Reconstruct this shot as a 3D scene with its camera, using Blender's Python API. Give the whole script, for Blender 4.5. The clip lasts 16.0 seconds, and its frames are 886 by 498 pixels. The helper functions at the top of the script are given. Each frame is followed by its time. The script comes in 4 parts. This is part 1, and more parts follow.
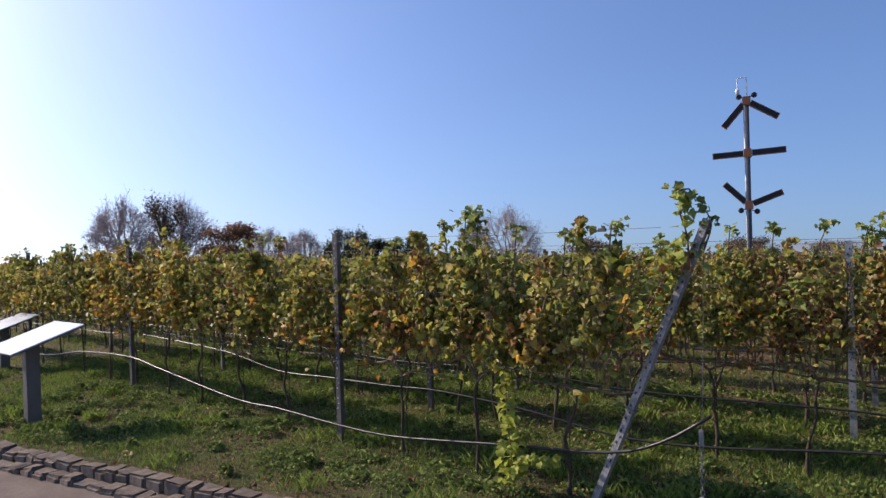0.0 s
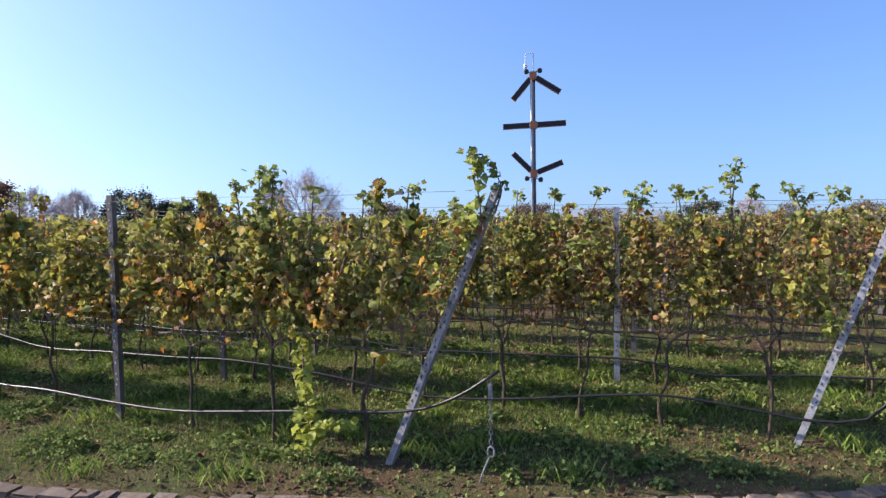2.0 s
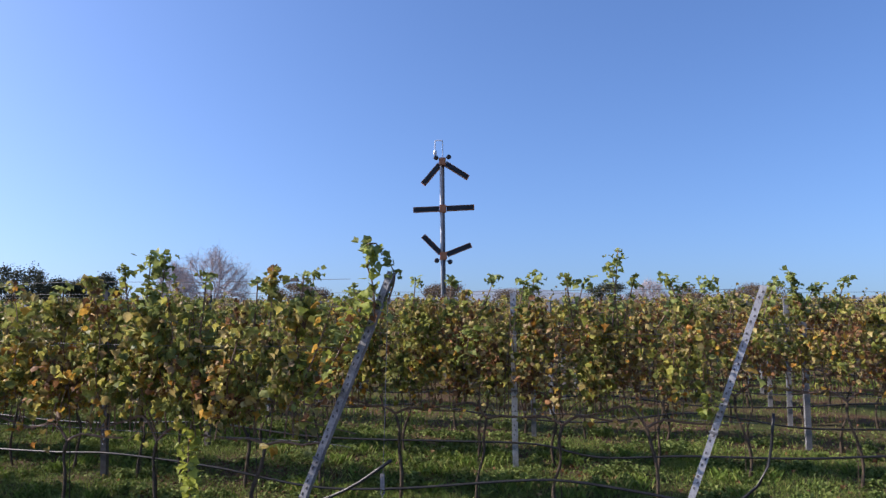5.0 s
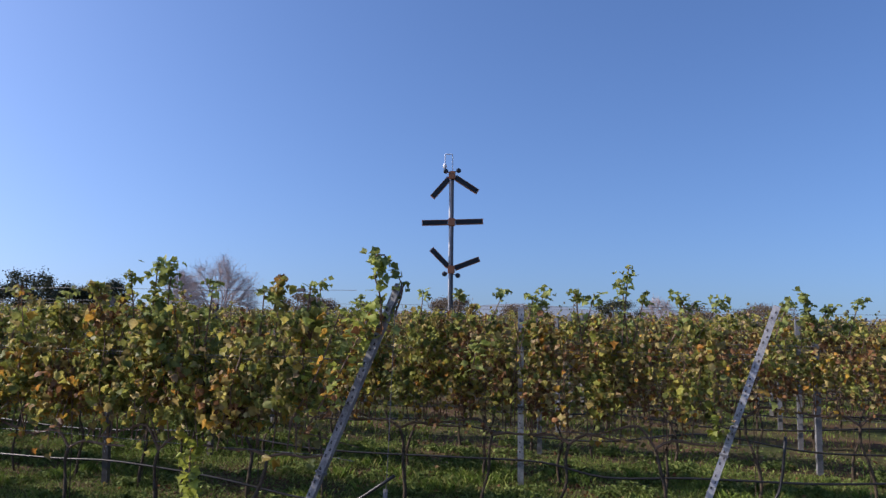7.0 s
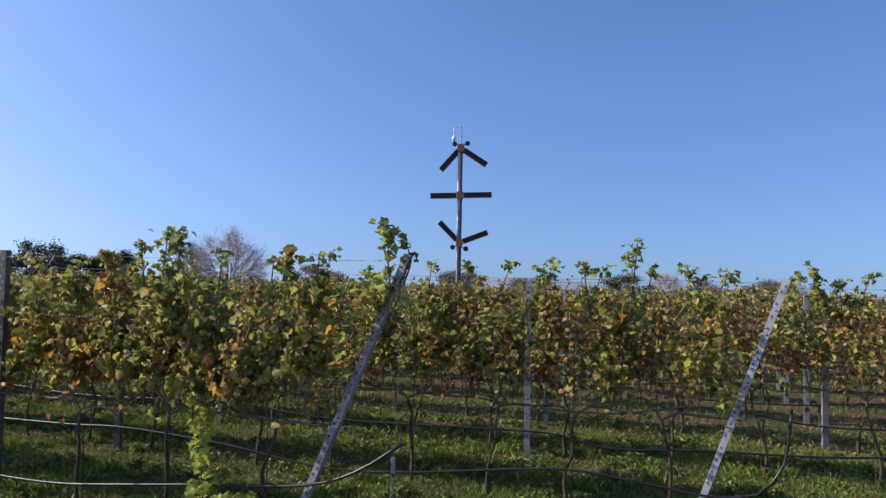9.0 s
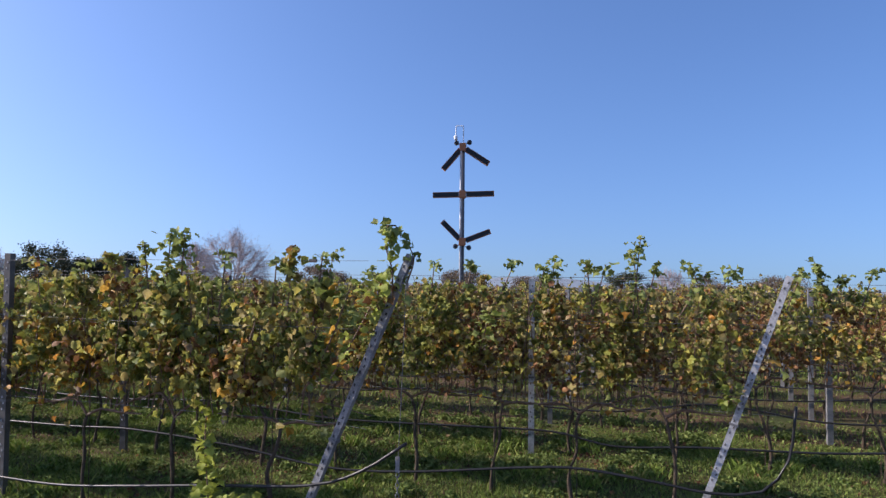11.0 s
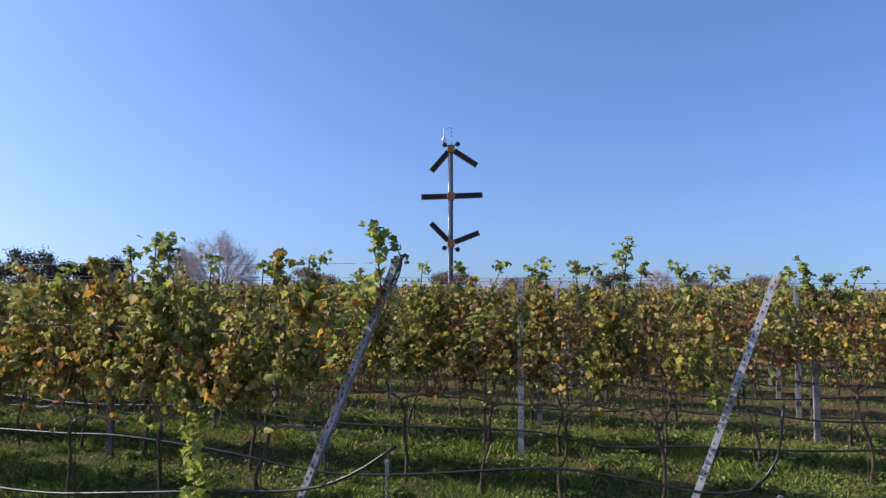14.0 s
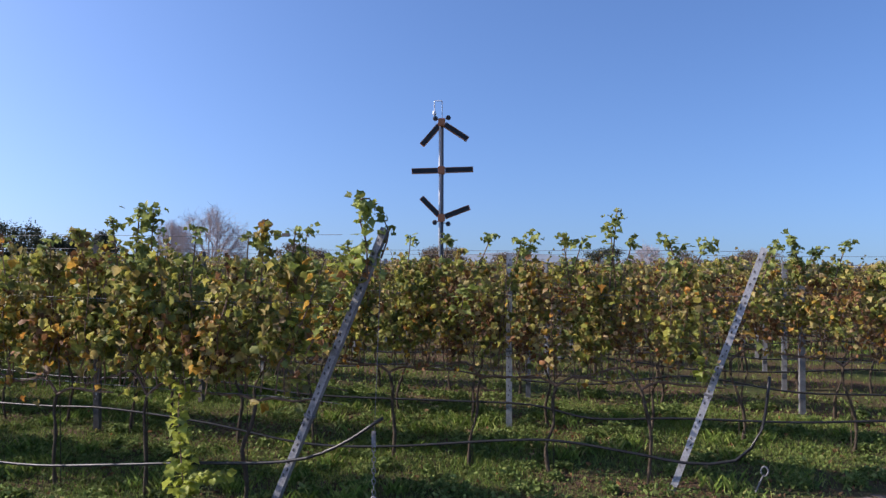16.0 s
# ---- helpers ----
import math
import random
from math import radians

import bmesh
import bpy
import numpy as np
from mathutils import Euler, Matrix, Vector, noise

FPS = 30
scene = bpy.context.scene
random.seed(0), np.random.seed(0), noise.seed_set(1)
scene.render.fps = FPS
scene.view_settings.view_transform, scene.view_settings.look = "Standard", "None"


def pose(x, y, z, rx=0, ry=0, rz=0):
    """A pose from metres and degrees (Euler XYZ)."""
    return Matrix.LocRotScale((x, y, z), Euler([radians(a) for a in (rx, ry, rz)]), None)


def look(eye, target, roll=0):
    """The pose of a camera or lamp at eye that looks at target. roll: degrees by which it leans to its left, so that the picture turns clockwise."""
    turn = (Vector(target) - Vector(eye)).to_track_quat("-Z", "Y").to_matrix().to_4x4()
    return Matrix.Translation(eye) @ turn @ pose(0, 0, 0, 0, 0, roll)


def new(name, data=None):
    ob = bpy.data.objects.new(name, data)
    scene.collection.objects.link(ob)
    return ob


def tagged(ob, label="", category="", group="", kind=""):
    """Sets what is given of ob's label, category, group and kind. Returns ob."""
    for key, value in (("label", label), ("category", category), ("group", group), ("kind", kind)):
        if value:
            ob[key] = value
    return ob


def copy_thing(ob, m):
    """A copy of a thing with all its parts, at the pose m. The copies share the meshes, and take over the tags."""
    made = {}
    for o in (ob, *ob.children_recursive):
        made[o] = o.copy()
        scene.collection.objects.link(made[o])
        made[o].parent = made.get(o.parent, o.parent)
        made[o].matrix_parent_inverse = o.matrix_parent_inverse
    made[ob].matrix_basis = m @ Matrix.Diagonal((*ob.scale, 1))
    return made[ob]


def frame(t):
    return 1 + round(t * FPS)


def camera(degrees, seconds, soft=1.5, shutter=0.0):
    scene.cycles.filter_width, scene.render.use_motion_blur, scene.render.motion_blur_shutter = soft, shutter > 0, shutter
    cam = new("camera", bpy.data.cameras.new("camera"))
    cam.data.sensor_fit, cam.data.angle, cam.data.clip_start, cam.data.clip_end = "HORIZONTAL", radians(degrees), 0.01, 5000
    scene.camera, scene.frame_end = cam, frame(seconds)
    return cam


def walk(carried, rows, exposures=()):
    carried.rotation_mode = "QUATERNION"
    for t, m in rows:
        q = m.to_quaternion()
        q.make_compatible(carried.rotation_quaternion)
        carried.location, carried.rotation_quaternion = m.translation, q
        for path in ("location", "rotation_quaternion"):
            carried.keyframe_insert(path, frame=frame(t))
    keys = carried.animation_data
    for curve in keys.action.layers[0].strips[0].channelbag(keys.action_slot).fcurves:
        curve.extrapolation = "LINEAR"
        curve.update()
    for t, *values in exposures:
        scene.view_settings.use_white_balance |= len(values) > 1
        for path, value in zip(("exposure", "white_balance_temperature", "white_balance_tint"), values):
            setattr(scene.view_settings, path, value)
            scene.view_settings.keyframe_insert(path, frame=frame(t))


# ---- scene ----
cam = camera(65.9, 16.0, soft=1.4)
PATH = [
    (0, (5.072, -4.161, 1.82), (3.745, -2.665, 1.813), -1.7),
    (0.5, (5.05, -4.122, 1.811), (3.78, -2.578, 1.79), -1.5),
    (1, (5.027, -4.087, 1.802), (3.928, -2.417, 1.735), -1.5),
    (1.5, (5.017, -4.077, 1.798), (4.067, -2.32, 1.688), -1.2),
    (2, (5.038, -4.082, 1.807), (4.194, -2.273, 1.681), -1.1),
    (2.5, (5.054, -4.097, 1.817), (4.264, -2.261, 1.742), -0.6),
    (3, (5.076, -4.11, 1.82), (4.333, -2.253, 1.794), -0.1),
    (3.5, (5.073, -4.11, 1.825), (4.399, -2.227, 1.828), 0.4),
    (4, (5.093, -4.111, 1.82), (4.47, -2.211, 1.849), 0.3),
    (4.5, (5.148, -4.105, 1.84), (4.532, -2.203, 1.9), -0.4),
    (5, (5.187, -4.117, 1.856), (4.582, -2.214, 1.96), -0.7),
    (5.2, (5.18, -4.116, 1.86), (4.575, -2.214, 1.984), -0.8),
    (7.3, (5.164, -4.072, 1.851), (4.534, -2.179, 1.994), 0.7),
    (7.5, (5.162, -4.079, 1.849), (4.53, -2.186, 1.98), 0.7),
    (8, (5.158, -4.072, 1.848), (4.519, -2.18, 1.954), 0.8),
    (8.5, (5.16, -4.075, 1.846), (4.516, -2.183, 1.93), 1.0),
    (9, (5.16, -4.069, 1.838), (4.511, -2.178, 1.904), 1.0),
    (11.5, (5.166, -4.075, 1.84), (4.507, -2.188, 1.902), 0.2),
    (12, (5.162, -4.073, 1.836), (4.503, -2.185, 1.895), -0.1),
    (12.5, (5.163, -4.07, 1.839), (4.502, -2.183, 1.898), -0.0),
    (13, (5.166, -4.072, 1.839), (4.511, -2.184, 1.903), -0.0),
    (13.5, (5.166, -4.073, 1.837), (4.522, -2.18, 1.906), 0.2),
    (14, (5.169, -4.062, 1.84), (4.542, -2.164, 1.909), -0.0),
    (14.5, (5.167, -4.05, 1.835), (4.551, -2.149, 1.898), -0.1),
    (15, (5.16, -4.04, 1.827), (4.549, -2.136, 1.87), 0.2),
    (15.5, (5.158, -4.032, 1.826), (4.559, -2.124, 1.84), 0.3),
    (16, (5.177, -4.01, 1.818), (4.575, -2.103, 1.814), 0.1),
]
walk(cam, [(t, look(eye, target, roll)) for t, eye, target, roll in PATH],
     [(t, stops, kelvin, 19) for t, stops, kelvin in ((0.0, 0.19, 6250), (1.0, 0.44, 6050), (2.0, 0.76, 5950), (3.5, 0.68, 5900), (5.0, 0.38, 5850), (7.4, 0.1, 5850),
                                                      (8.5, 0.19, 5850), (9.2, 0.22, 5850), (11.3, 0.32, 5850), (12.5, 0.35, 5850), (14.5, 0.35, 5850), (16.0, 0.3, 5850))])

# ---- light ----
SUN_EL, SUN_AZ = radians(31), radians(-104)      # azimuth clockwise from +y
SUN_DIR = Vector((math.sin(SUN_AZ) * math.cos(SUN_EL), math.cos(SUN_AZ) * math.cos(SUN_EL), math.sin(SUN_EL)))
world = bpy.data.worlds.new("world")
scene.world = world
world.use_nodes = True
wn, wl = world.node_tree.nodes, world.node_tree.links
wn.clear()
w_out, w_bg, w_sky = wn.new("ShaderNodeOutputWorld"), wn.new("ShaderNodeBackground"), wn.new("ShaderNodeTexSky")
w_geo, w_add, w_norm = wn.new("ShaderNodeTexCoord"), wn.new("ShaderNodeVectorMath"), wn.new("ShaderNodeVectorMath")
w_sky.sky_type, w_sky.sun_disc = "NISHITA", False
w_sky.sun_elevation, w_sky.sun_rotation = SUN_EL, SUN_AZ
w_sky.altitude, w_sky.air_density, w_sky.dust_density, w_sky.ozone_density = 200, 1.0, 2.7, 6.5
w_add.operation, w_norm.operation = "ADD", "NORMALIZE"
w_add.inputs[1].default_value = (0, 0, 0.09)      # the place stands on a rise: its horizon lies a little low
wl.new(w_geo.outputs["Generated"], w_add.inputs[0])
wl.new(w_add.outputs[0], w_norm.inputs[0])
wl.new(w_norm.outputs[0], w_sky.inputs["Vector"])
wl.new(w_sky.outputs[0], w_bg.inputs[0])
w_bg.inputs[1].default_value = 0.15
wl.new(w_bg.outputs[0], w_out.inputs[0])
sun = new("sun", bpy.data.lights.new("sun", "SUN"))
sun.data.energy, sun.data.angle, sun.data.color = 5.0, radians(0.6), (1.0, 0.865, 0.69)
sun.matrix_world = look(SUN_DIR * 60, (0, 0, 0))
rng = np.random.default_rng(7)


# ---- materials ----
def material(name, rough=0.7, metal=0.0):
    m = bpy.data.materials.new(name)
    m.use_nodes = True
    b = m.node_tree.nodes["Principled BSDF"]
    b.inputs["Roughness"].default_value, b.inputs["Metallic"].default_value = rough, metal
    b.inputs["Specular IOR Level"].default_value = 0.15 if rough > 0.8 else 0.5
    return m, m.node_tree.nodes, m.node_tree.links, b


def ramp(nodes, stops):
    r = nodes.new("ShaderNodeValToRGB")
    while len(r.color_ramp.elements) < len(stops):
        r.color_ramp.elements.new(0.5)
    for e, (p, c) in zip(r.color_ramp.elements, stops):
        e.position, e.color = p, (*c, 1)
    return r


def noise_tex(nodes, links, scale, detail=5.0, rough=0.6, coord="Object"):
    c, n = nodes.new("ShaderNodeTexCoord"), nodes.new("ShaderNodeTexNoise")
    n.inputs["Scale"].default_value, n.inputs["Detail"].default_value, n.inputs["Roughness"].default_value = scale, detail, rough
    links.new(c.outputs[coord], n.inputs["Vector"])
    return n


def bump(nodes, links, b, src, strength, dist):
    k = nodes.new("ShaderNodeBump")
    k.inputs["Strength"].default_value, k.inputs["Distance"].default_value = strength, dist
    links.new(src, k.inputs["Height"])
    links.new(k.outputs[0], b.inputs["Normal"])


def grained(name, stops, scale, rough=0.8, metal=0.0, relief=0.3, dist=0.01, vary=0.0):
    """A surface coloured by noise at two scales, with relief from the finer one."""
    m, n, l, b = material(name, rough, metal)
    big, fine = noise_tex(n, l, scale), noise_tex(n, l, scale * 9)
    mix = n.new("ShaderNodeMath")
    mix.operation = "MULTIPLY_ADD"
    mix.inputs[1].default_value = 0.45
    l.new(fine.outputs[0], mix.inputs[0])
    half = n.new("ShaderNodeMath")
    half.operation, half.inputs[1].default_value = "MULTIPLY", 0.55
    l.new(big.outputs[0], half.inputs[0])
    l.new(half.outputs[0], mix.inputs[2])
    r = ramp(n, stops)
    l.new(mix.outputs[0], r.inputs[0])
    colour = r.outputs[0]
    if vary:
        info, hsv, mr = n.new("ShaderNodeObjectInfo"), n.new("ShaderNodeHueSaturation"), n.new("ShaderNodeMapRange")
        mr.inputs[3].default_value, mr.inputs[4].default_value = 1 - vary, 1 + vary
        l.new(info.outputs["Random"], mr.inputs[0])
        l.new(mr.outputs[0], hsv.inputs["Value"])
        l.new(colour, hsv.inputs["Color"])
        colour = hsv.outputs[0]
    l.new(colour, b.inputs["Base Color"])
    bump(n, l, b, fine.outputs[0], relief, dist)
    return m


def leaf_mat(name, colours, through_light=0.35, rough=0.5):
    """Leaf: shaded surface with light that comes through, each leaf of its own tint."""
    m, n, l, b = material(name, rough)
    geo = n.new("ShaderNodeNewGeometry")
    r = ramp(n, [(i / (len(colours) - 1), c) for i, c in enumerate(colours)])
    l.new(geo.outputs["Random Per Island"], r.inputs[0])
    spots = noise_tex(n, l, 38, 3)
    mix = n.new("ShaderNodeMix")
    mix.data_type, mix.blend_type = "RGBA", "MULTIPLY"
    tone = ramp(n, [(0.3, (0.55, 0.5, 0.45)), (0.6, (1, 1, 1))])
    l.new(spots.outputs[0], tone.inputs[0])
    mix.inputs["Factor"].default_value = 0.7
    l.new(r.outputs[0], mix.inputs["A"])
    l.new(tone.outputs[0], mix.inputs["B"])
    l.new(mix.outputs["Result"], b.inputs["Base Color"])
    b.inputs["Specular IOR Level"].default_value = 0.2
    t, s = n.new("ShaderNodeBsdfTranslucent"), n.new("ShaderNodeMixShader")
    l.new(mix.outputs["Result"], t.inputs[0])
    s.inputs[0].default_value = through_light
    l.new(b.outputs[0], s.inputs[1])
    l.new(t.outputs[0], s.inputs[2])
    l.new(s.outputs[0], n["Material Output"].inputs[0])
    return m


LEAVES = [
    leaf_mat("leaf_green", [(0.12, 0.145, 0.035), (0.21, 0.24, 0.06), (0.31, 0.325, 0.09)]),
    leaf_mat("leaf_lime", [(0.28, 0.31, 0.06), (0.42, 0.41, 0.08), (0.54, 0.48, 0.12)], 0.42),
    leaf_mat("leaf_gold", [(0.50, 0.36, 0.06), (0.62, 0.38, 0.06), (0.52, 0.24, 0.05)], 0.42),
    leaf_mat("leaf_olive", [(0.24, 0.20, 0.06), (0.40, 0.325, 0.10), (0.52, 0.42, 0.16)]),
    leaf_mat("leaf_brown", [(0.12, 0.065, 0.03), (0.24, 0.12, 0.05), (0.36, 0.19, 0.08)], 0.25, 0.6),
    leaf_mat("leaf_tan", [(0.28, 0.19, 0.09), (0.40, 0.29, 0.14), (0.50, 0.39, 0.20)], 0.3, 0.6),
]
FRESH = leaf_mat("leaf_fresh", [(0.19, 0.25, 0.06), (0.31, 0.37, 0.10), (0.45, 0.47, 0.17)], 0.4)
BRIGHT = leaf_mat("leaf_bright", [(0.29, 0.37, 0.05), (0.42, 0.48, 0.08), (0.52, 0.53, 0.10)], 0.45)
BARK = grained("vine_bark", [(0.3, (0.04, 0.031, 0.022)), (0.7, (0.15, 0.115, 0.08))], 25, 0.9, relief=0.8)
CANE = grained("cane_bark", [(0.3, (0.10, 0.06, 0.035)), (0.7, (0.24, 0.15, 0.09))], 30, 0.7)
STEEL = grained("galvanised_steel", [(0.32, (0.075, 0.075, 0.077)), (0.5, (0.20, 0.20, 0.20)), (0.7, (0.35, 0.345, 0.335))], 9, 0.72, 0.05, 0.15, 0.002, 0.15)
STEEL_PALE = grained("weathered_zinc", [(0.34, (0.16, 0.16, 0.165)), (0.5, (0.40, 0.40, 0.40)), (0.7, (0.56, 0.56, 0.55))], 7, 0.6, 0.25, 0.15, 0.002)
STEEL_DARK = grained("dark_brown_steel", [(0.3, (0.05, 0.045, 0.041)), (0.7, (0.145, 0.13, 0.118))], 14, 0.72, 0.1, 0.15, 0.002, 0.15)
# near-black paints the shade inside the post slots; the mast slats share it
SLOT = grained("slot_shadow_steel", [(0.3, (0.03, 0.03, 0.03)), (0.7, (0.07, 0.07, 0.07))], 20, 0.7, 0.3)
WIRE = grained("wire_steel", [(0.3, (0.12, 0.12, 0.125)), (0.7, (0.22, 0.22, 0.22))], 10, 0.6, 0.4)
HOSE = grained("black_polythene", [(0.3, (0.012, 0.012, 0.013)), (0.7, (0.03, 0.03, 0.03))], 8, 0.36, 0, 0.1, 0.001)
HOSE.node_tree.nodes["Principled BSDF"].inputs["Specular IOR Level"].default_value = 0.3
SIGN_WHITE = grained("printed_board", [(0.35, (0.62, 0.66, 0.70)), (0.65, (0.80, 0.82, 0.84))], 3, 0.25)
SIGN_POST = grained("grey_brown_enamel", [(0.3, (0.10, 0.09, 0.09)), (0.7, (0.16, 0.145, 0.14))], 6, 0.5)
STONE = grained("porphyry_stone", [(0.3, (0.085, 0.066, 0.052)), (0.5, (0.18, 0.142, 0.11)), (0.72, (0.33, 0.275, 0.22))], 14, 0.85, 0, 0.6, 0.01, 0.22)
PATH_MAT = grained("path_surface", [(0.3, (0.11, 0.085, 0.07)), (0.7, (0.20, 0.16, 0.13))], 5, 0.95, 0, 0.4, 0.01)
ORANGE = grained("orange_hub_paint", [(0.3, (0.36, 0.13, 0.05)), (0.7, (0.50, 0.20, 0.08))], 6, 0.5)
BLACK = grained("black_panel", [(0.3, (0.012, 0.012, 0.014)), (0.7, (0.03, 0.03, 0.032))], 5, 0.6)
POLE = grained("mast_steel", [(0.3, (0.07, 0.07, 0.075)), (0.7, (0.12, 0.12, 0.125))], 3, 0.55, 0.15)
WHITE = grained("white_enamel", [(0.3, (0.7, 0.7, 0.7)), (0.7, (0.85, 0.85, 0.85))], 5, 0.3)
# twigs lightened in colour for the haze and sun on far trees
TWIG_GREY = grained("haze_paled_twigs", [(0.3, (0.34, 0.29, 0.275)), (0.7, (0.50, 0.43, 0.41))], 2, 0.9)
# evergreen colour lifted towards grey, with distance haze painted in
TREE_DARK = leaf_mat("haze_lifted_dark_foliage", [(0.055, 0.07, 0.045), (0.095, 0.11, 0.065), (0.14, 0.14, 0.085)], 0.15, 0.7)
TREE_RUST = leaf_mat("rust_foliage", [(0.21, 0.12, 0.075), (0.28, 0.16, 0.095), (0.35, 0.21, 0.12)], 0.3, 0.7)
TREE_BROWN = leaf_mat("thinning_foliage", [(0.09, 0.075, 0.045), (0.14, 0.11, 0.065), (0.19, 0.15, 0.09)], 0.2, 0.8)
TREE_BUFF = leaf_mat("buff_foliage", [(0.17, 0.13, 0.09), (0.24, 0.18, 0.12), (0.20, 0.17, 0.13)], 0.25, 0.8)
# hill colour already paled and blued as haze would do it
HAZE = grained("haze_blue_hill", [(0.3, (0.20, 0.24, 0.28)), (0.7, (0.27, 0.31, 0.34))], 0.01, 1.0)
GRASS = leaf_mat("grass_blade", [(0.10, 0.155, 0.025), (0.18, 0.27, 0.045), (0.26, 0.37, 0.07), (0.35, 0.32, 0.11)], 0.3, 0.55)
WEED = leaf_mat("weed_leaf", [(0.10, 0.145, 0.035), (0.18, 0.25, 0.062), (0.28, 0.33, 0.10)], 0.25, 0.85)


def ground_mat():
    m, n, l, b = material("vineyard_soil", 0.95)
    patch, mid, fine = noise_tex(n, l, 0.9, 4), noise_tex(n, l, 6, 6), noise_tex(n, l, 55, 6)
    soil = ramp(n, [(0.3, (0.055, 0.035, 0.021)), (0.7, (0.165, 0.106, 0.060))])
    moss = ramp(n, [(0.3, (0.042, 0.052, 0.017)), (0.7, (0.095, 0.112, 0.034))])
    l.new(fine.outputs[0], soil.inputs[0])
    l.new(mid.outputs[0], moss.inputs[0])
    f, mix = ramp(n, [(0.42, (0, 0, 0)), (0.62, (1, 1, 1))]), n.new("ShaderNodeMix")
    mix.data_type = "RGBA"
    l.new(patch.outputs[0], f.inputs[0])
    l.new(f.outputs[0], mix.inputs["Factor"])
    l.new(soil.outputs[0], mix.inputs["A"])
    l.new(moss.outputs[0], mix.inputs["B"])
    l.new(mix.outputs["Result"], b.inputs["Base Color"])
    bump(n, l, b, fine.outputs[0], 0.8, 0.03)
    return m


GROUND = ground_mat()
CLOD = grained("dry_earth", [(0.3, (0.065, 0.039, 0.021)), (0.7, (0.18, 0.112, 0.062))], 30, 0.95)


# ---- building helpers ----
def link_mesh(name, verts, faces, mats, idx=None, smooth=False):
    me = bpy.data.meshes.new(name)
    me.from_pydata([tuple(v) for v in verts], [], [tuple(f) for f in faces])
    for m in mats:
        me.materials.append(m)
    if idx is not None:
        me.polygons.foreach_set("material_index", np.asarray(idx, dtype=np.int32))
    if smooth:
        me.polygons.foreach_set("use_smooth", np.ones(len(faces), dtype=bool))
    me.update()
    return me


def tri_mesh(name, verts, tris, mats, idx=None):
    """A mesh of triangles from arrays."""
    me = bpy.data.meshes.new(name)
    nv, nt = len(verts), len(tris)
    me.vertices.add(nv)
    me.vertices.foreach_set("co", np.asarray(verts, dtype=np.float32).ravel())
    me.loops.add(nt * 3)
    me.loops.foreach_set("vertex_index", np.asarray(tris, dtype=np.int32).ravel())
    me.polygons.add(nt)
    me.polygons.foreach_set("loop_start", np.arange(0, nt * 3, 3, dtype=np.int32))
    for m in mats:
        me.materials.append(m)
    if idx is not None:
        me.polygons.foreach_set("material_index", np.asarray(idx, dtype=np.int32))
    me.update(calc_edges=True)
    me.validate()
    return me


def child(name, me, parent, label="", m=None):
    ob = new(name, me)
    ob.parent = parent
    if m is not None:
        ob.matrix_basis = m
    return tagged(ob, label)


def bm_mesh(name, bm, mat, smooth=False):
    me = bpy.data.meshes.new(name)
    bm.to_mesh(me)
    bm.free()
    me.materials.append(mat)
    if smooth:
        for p in me.polygons:
            p.use_smooth = True
    return me


def box_bm(sx, sy, sz, at=(0, 0, 0), bevel=0.0, bm=None):
    bm = bm or bmesh.new()
    r = bmesh.ops.create_cube(bm, size=1.0, matrix=Matrix.Translation(at) @ Matrix.Diagonal((sx, sy, sz, 1)))
    if bevel:
        es = list({e for v in r["verts"] for e in v.link_edges})
        bmesh.ops.bevel(bm, geom=es, offset=bevel, segments=2, affect="EDGES")
    return bm


def part(name, bm, mat, parent, label="", smooth=False, m=None):
    return child(name, bm_mesh(name, bm, mat, smooth), parent, label, m)


def tube(points, radii, sides=6):
    """Vertices and faces of a round tube along points."""
    pts = [Vector(p) for p in points]
    verts, faces = [], []
    for i, p in enumerate(pts):
        d = (pts[min(i + 1, len(pts) - 1)] - pts[max(i - 1, 0)]).normalized()
        a = d.orthogonal().normalized() if abs(d.z) > 0.9 else d.cross(Vector((0, 0, 1))).normalized()
        b = d.cross(a)
        r = float(radii[i] if hasattr(radii, "__len__") else radii)
        for k in range(sides):
            q = 2 * math.pi * k / sides
            verts.append(p + r * (math.cos(q) * a + math.sin(q) * b))
    for i in range(len(pts) - 1):
        for k in range(sides):
            n = (k + 1) % sides
            faces.append((i * sides + k, i * sides + n, (i + 1) * sides + n, (i + 1) * sides + k))
    faces += [tuple(range(sides - 1, -1, -1)), tuple(range((len(pts) - 1) * sides, len(pts) * sides))]
    return verts, faces


def join(parts):
    verts, faces = [], []
    for v, f in parts:
        o = len(verts)
        verts += v
        faces += [tuple(i + o for i in q) for q in f]
    return verts, faces


def smooth_curve(points, step=0.08):
    """Points along a Catmull-Rom curve."""
    p = [Vector(q) for q in points]
    p = [p[0] * 2 - p[1]] + p + [p[-1] * 2 - p[-2]]
    out = []
    for i in range(1, len(p) - 2):
        n = max(2, int((p[i + 1] - p[i]).length / step))
        for k in range(n):
            t = k / n
            out.append(0.5 * (2 * p[i] + (p[i + 1] - p[i - 1]) * t + (2 * p[i - 1] - 5 * p[i] + 4 * p[i + 1] - p[i + 2]) * t * t
                              + (3 * p[i] - p[i - 1] - 3 * p[i + 1] + p[i + 2]) * t ** 3))
    return out + [p[-2]]


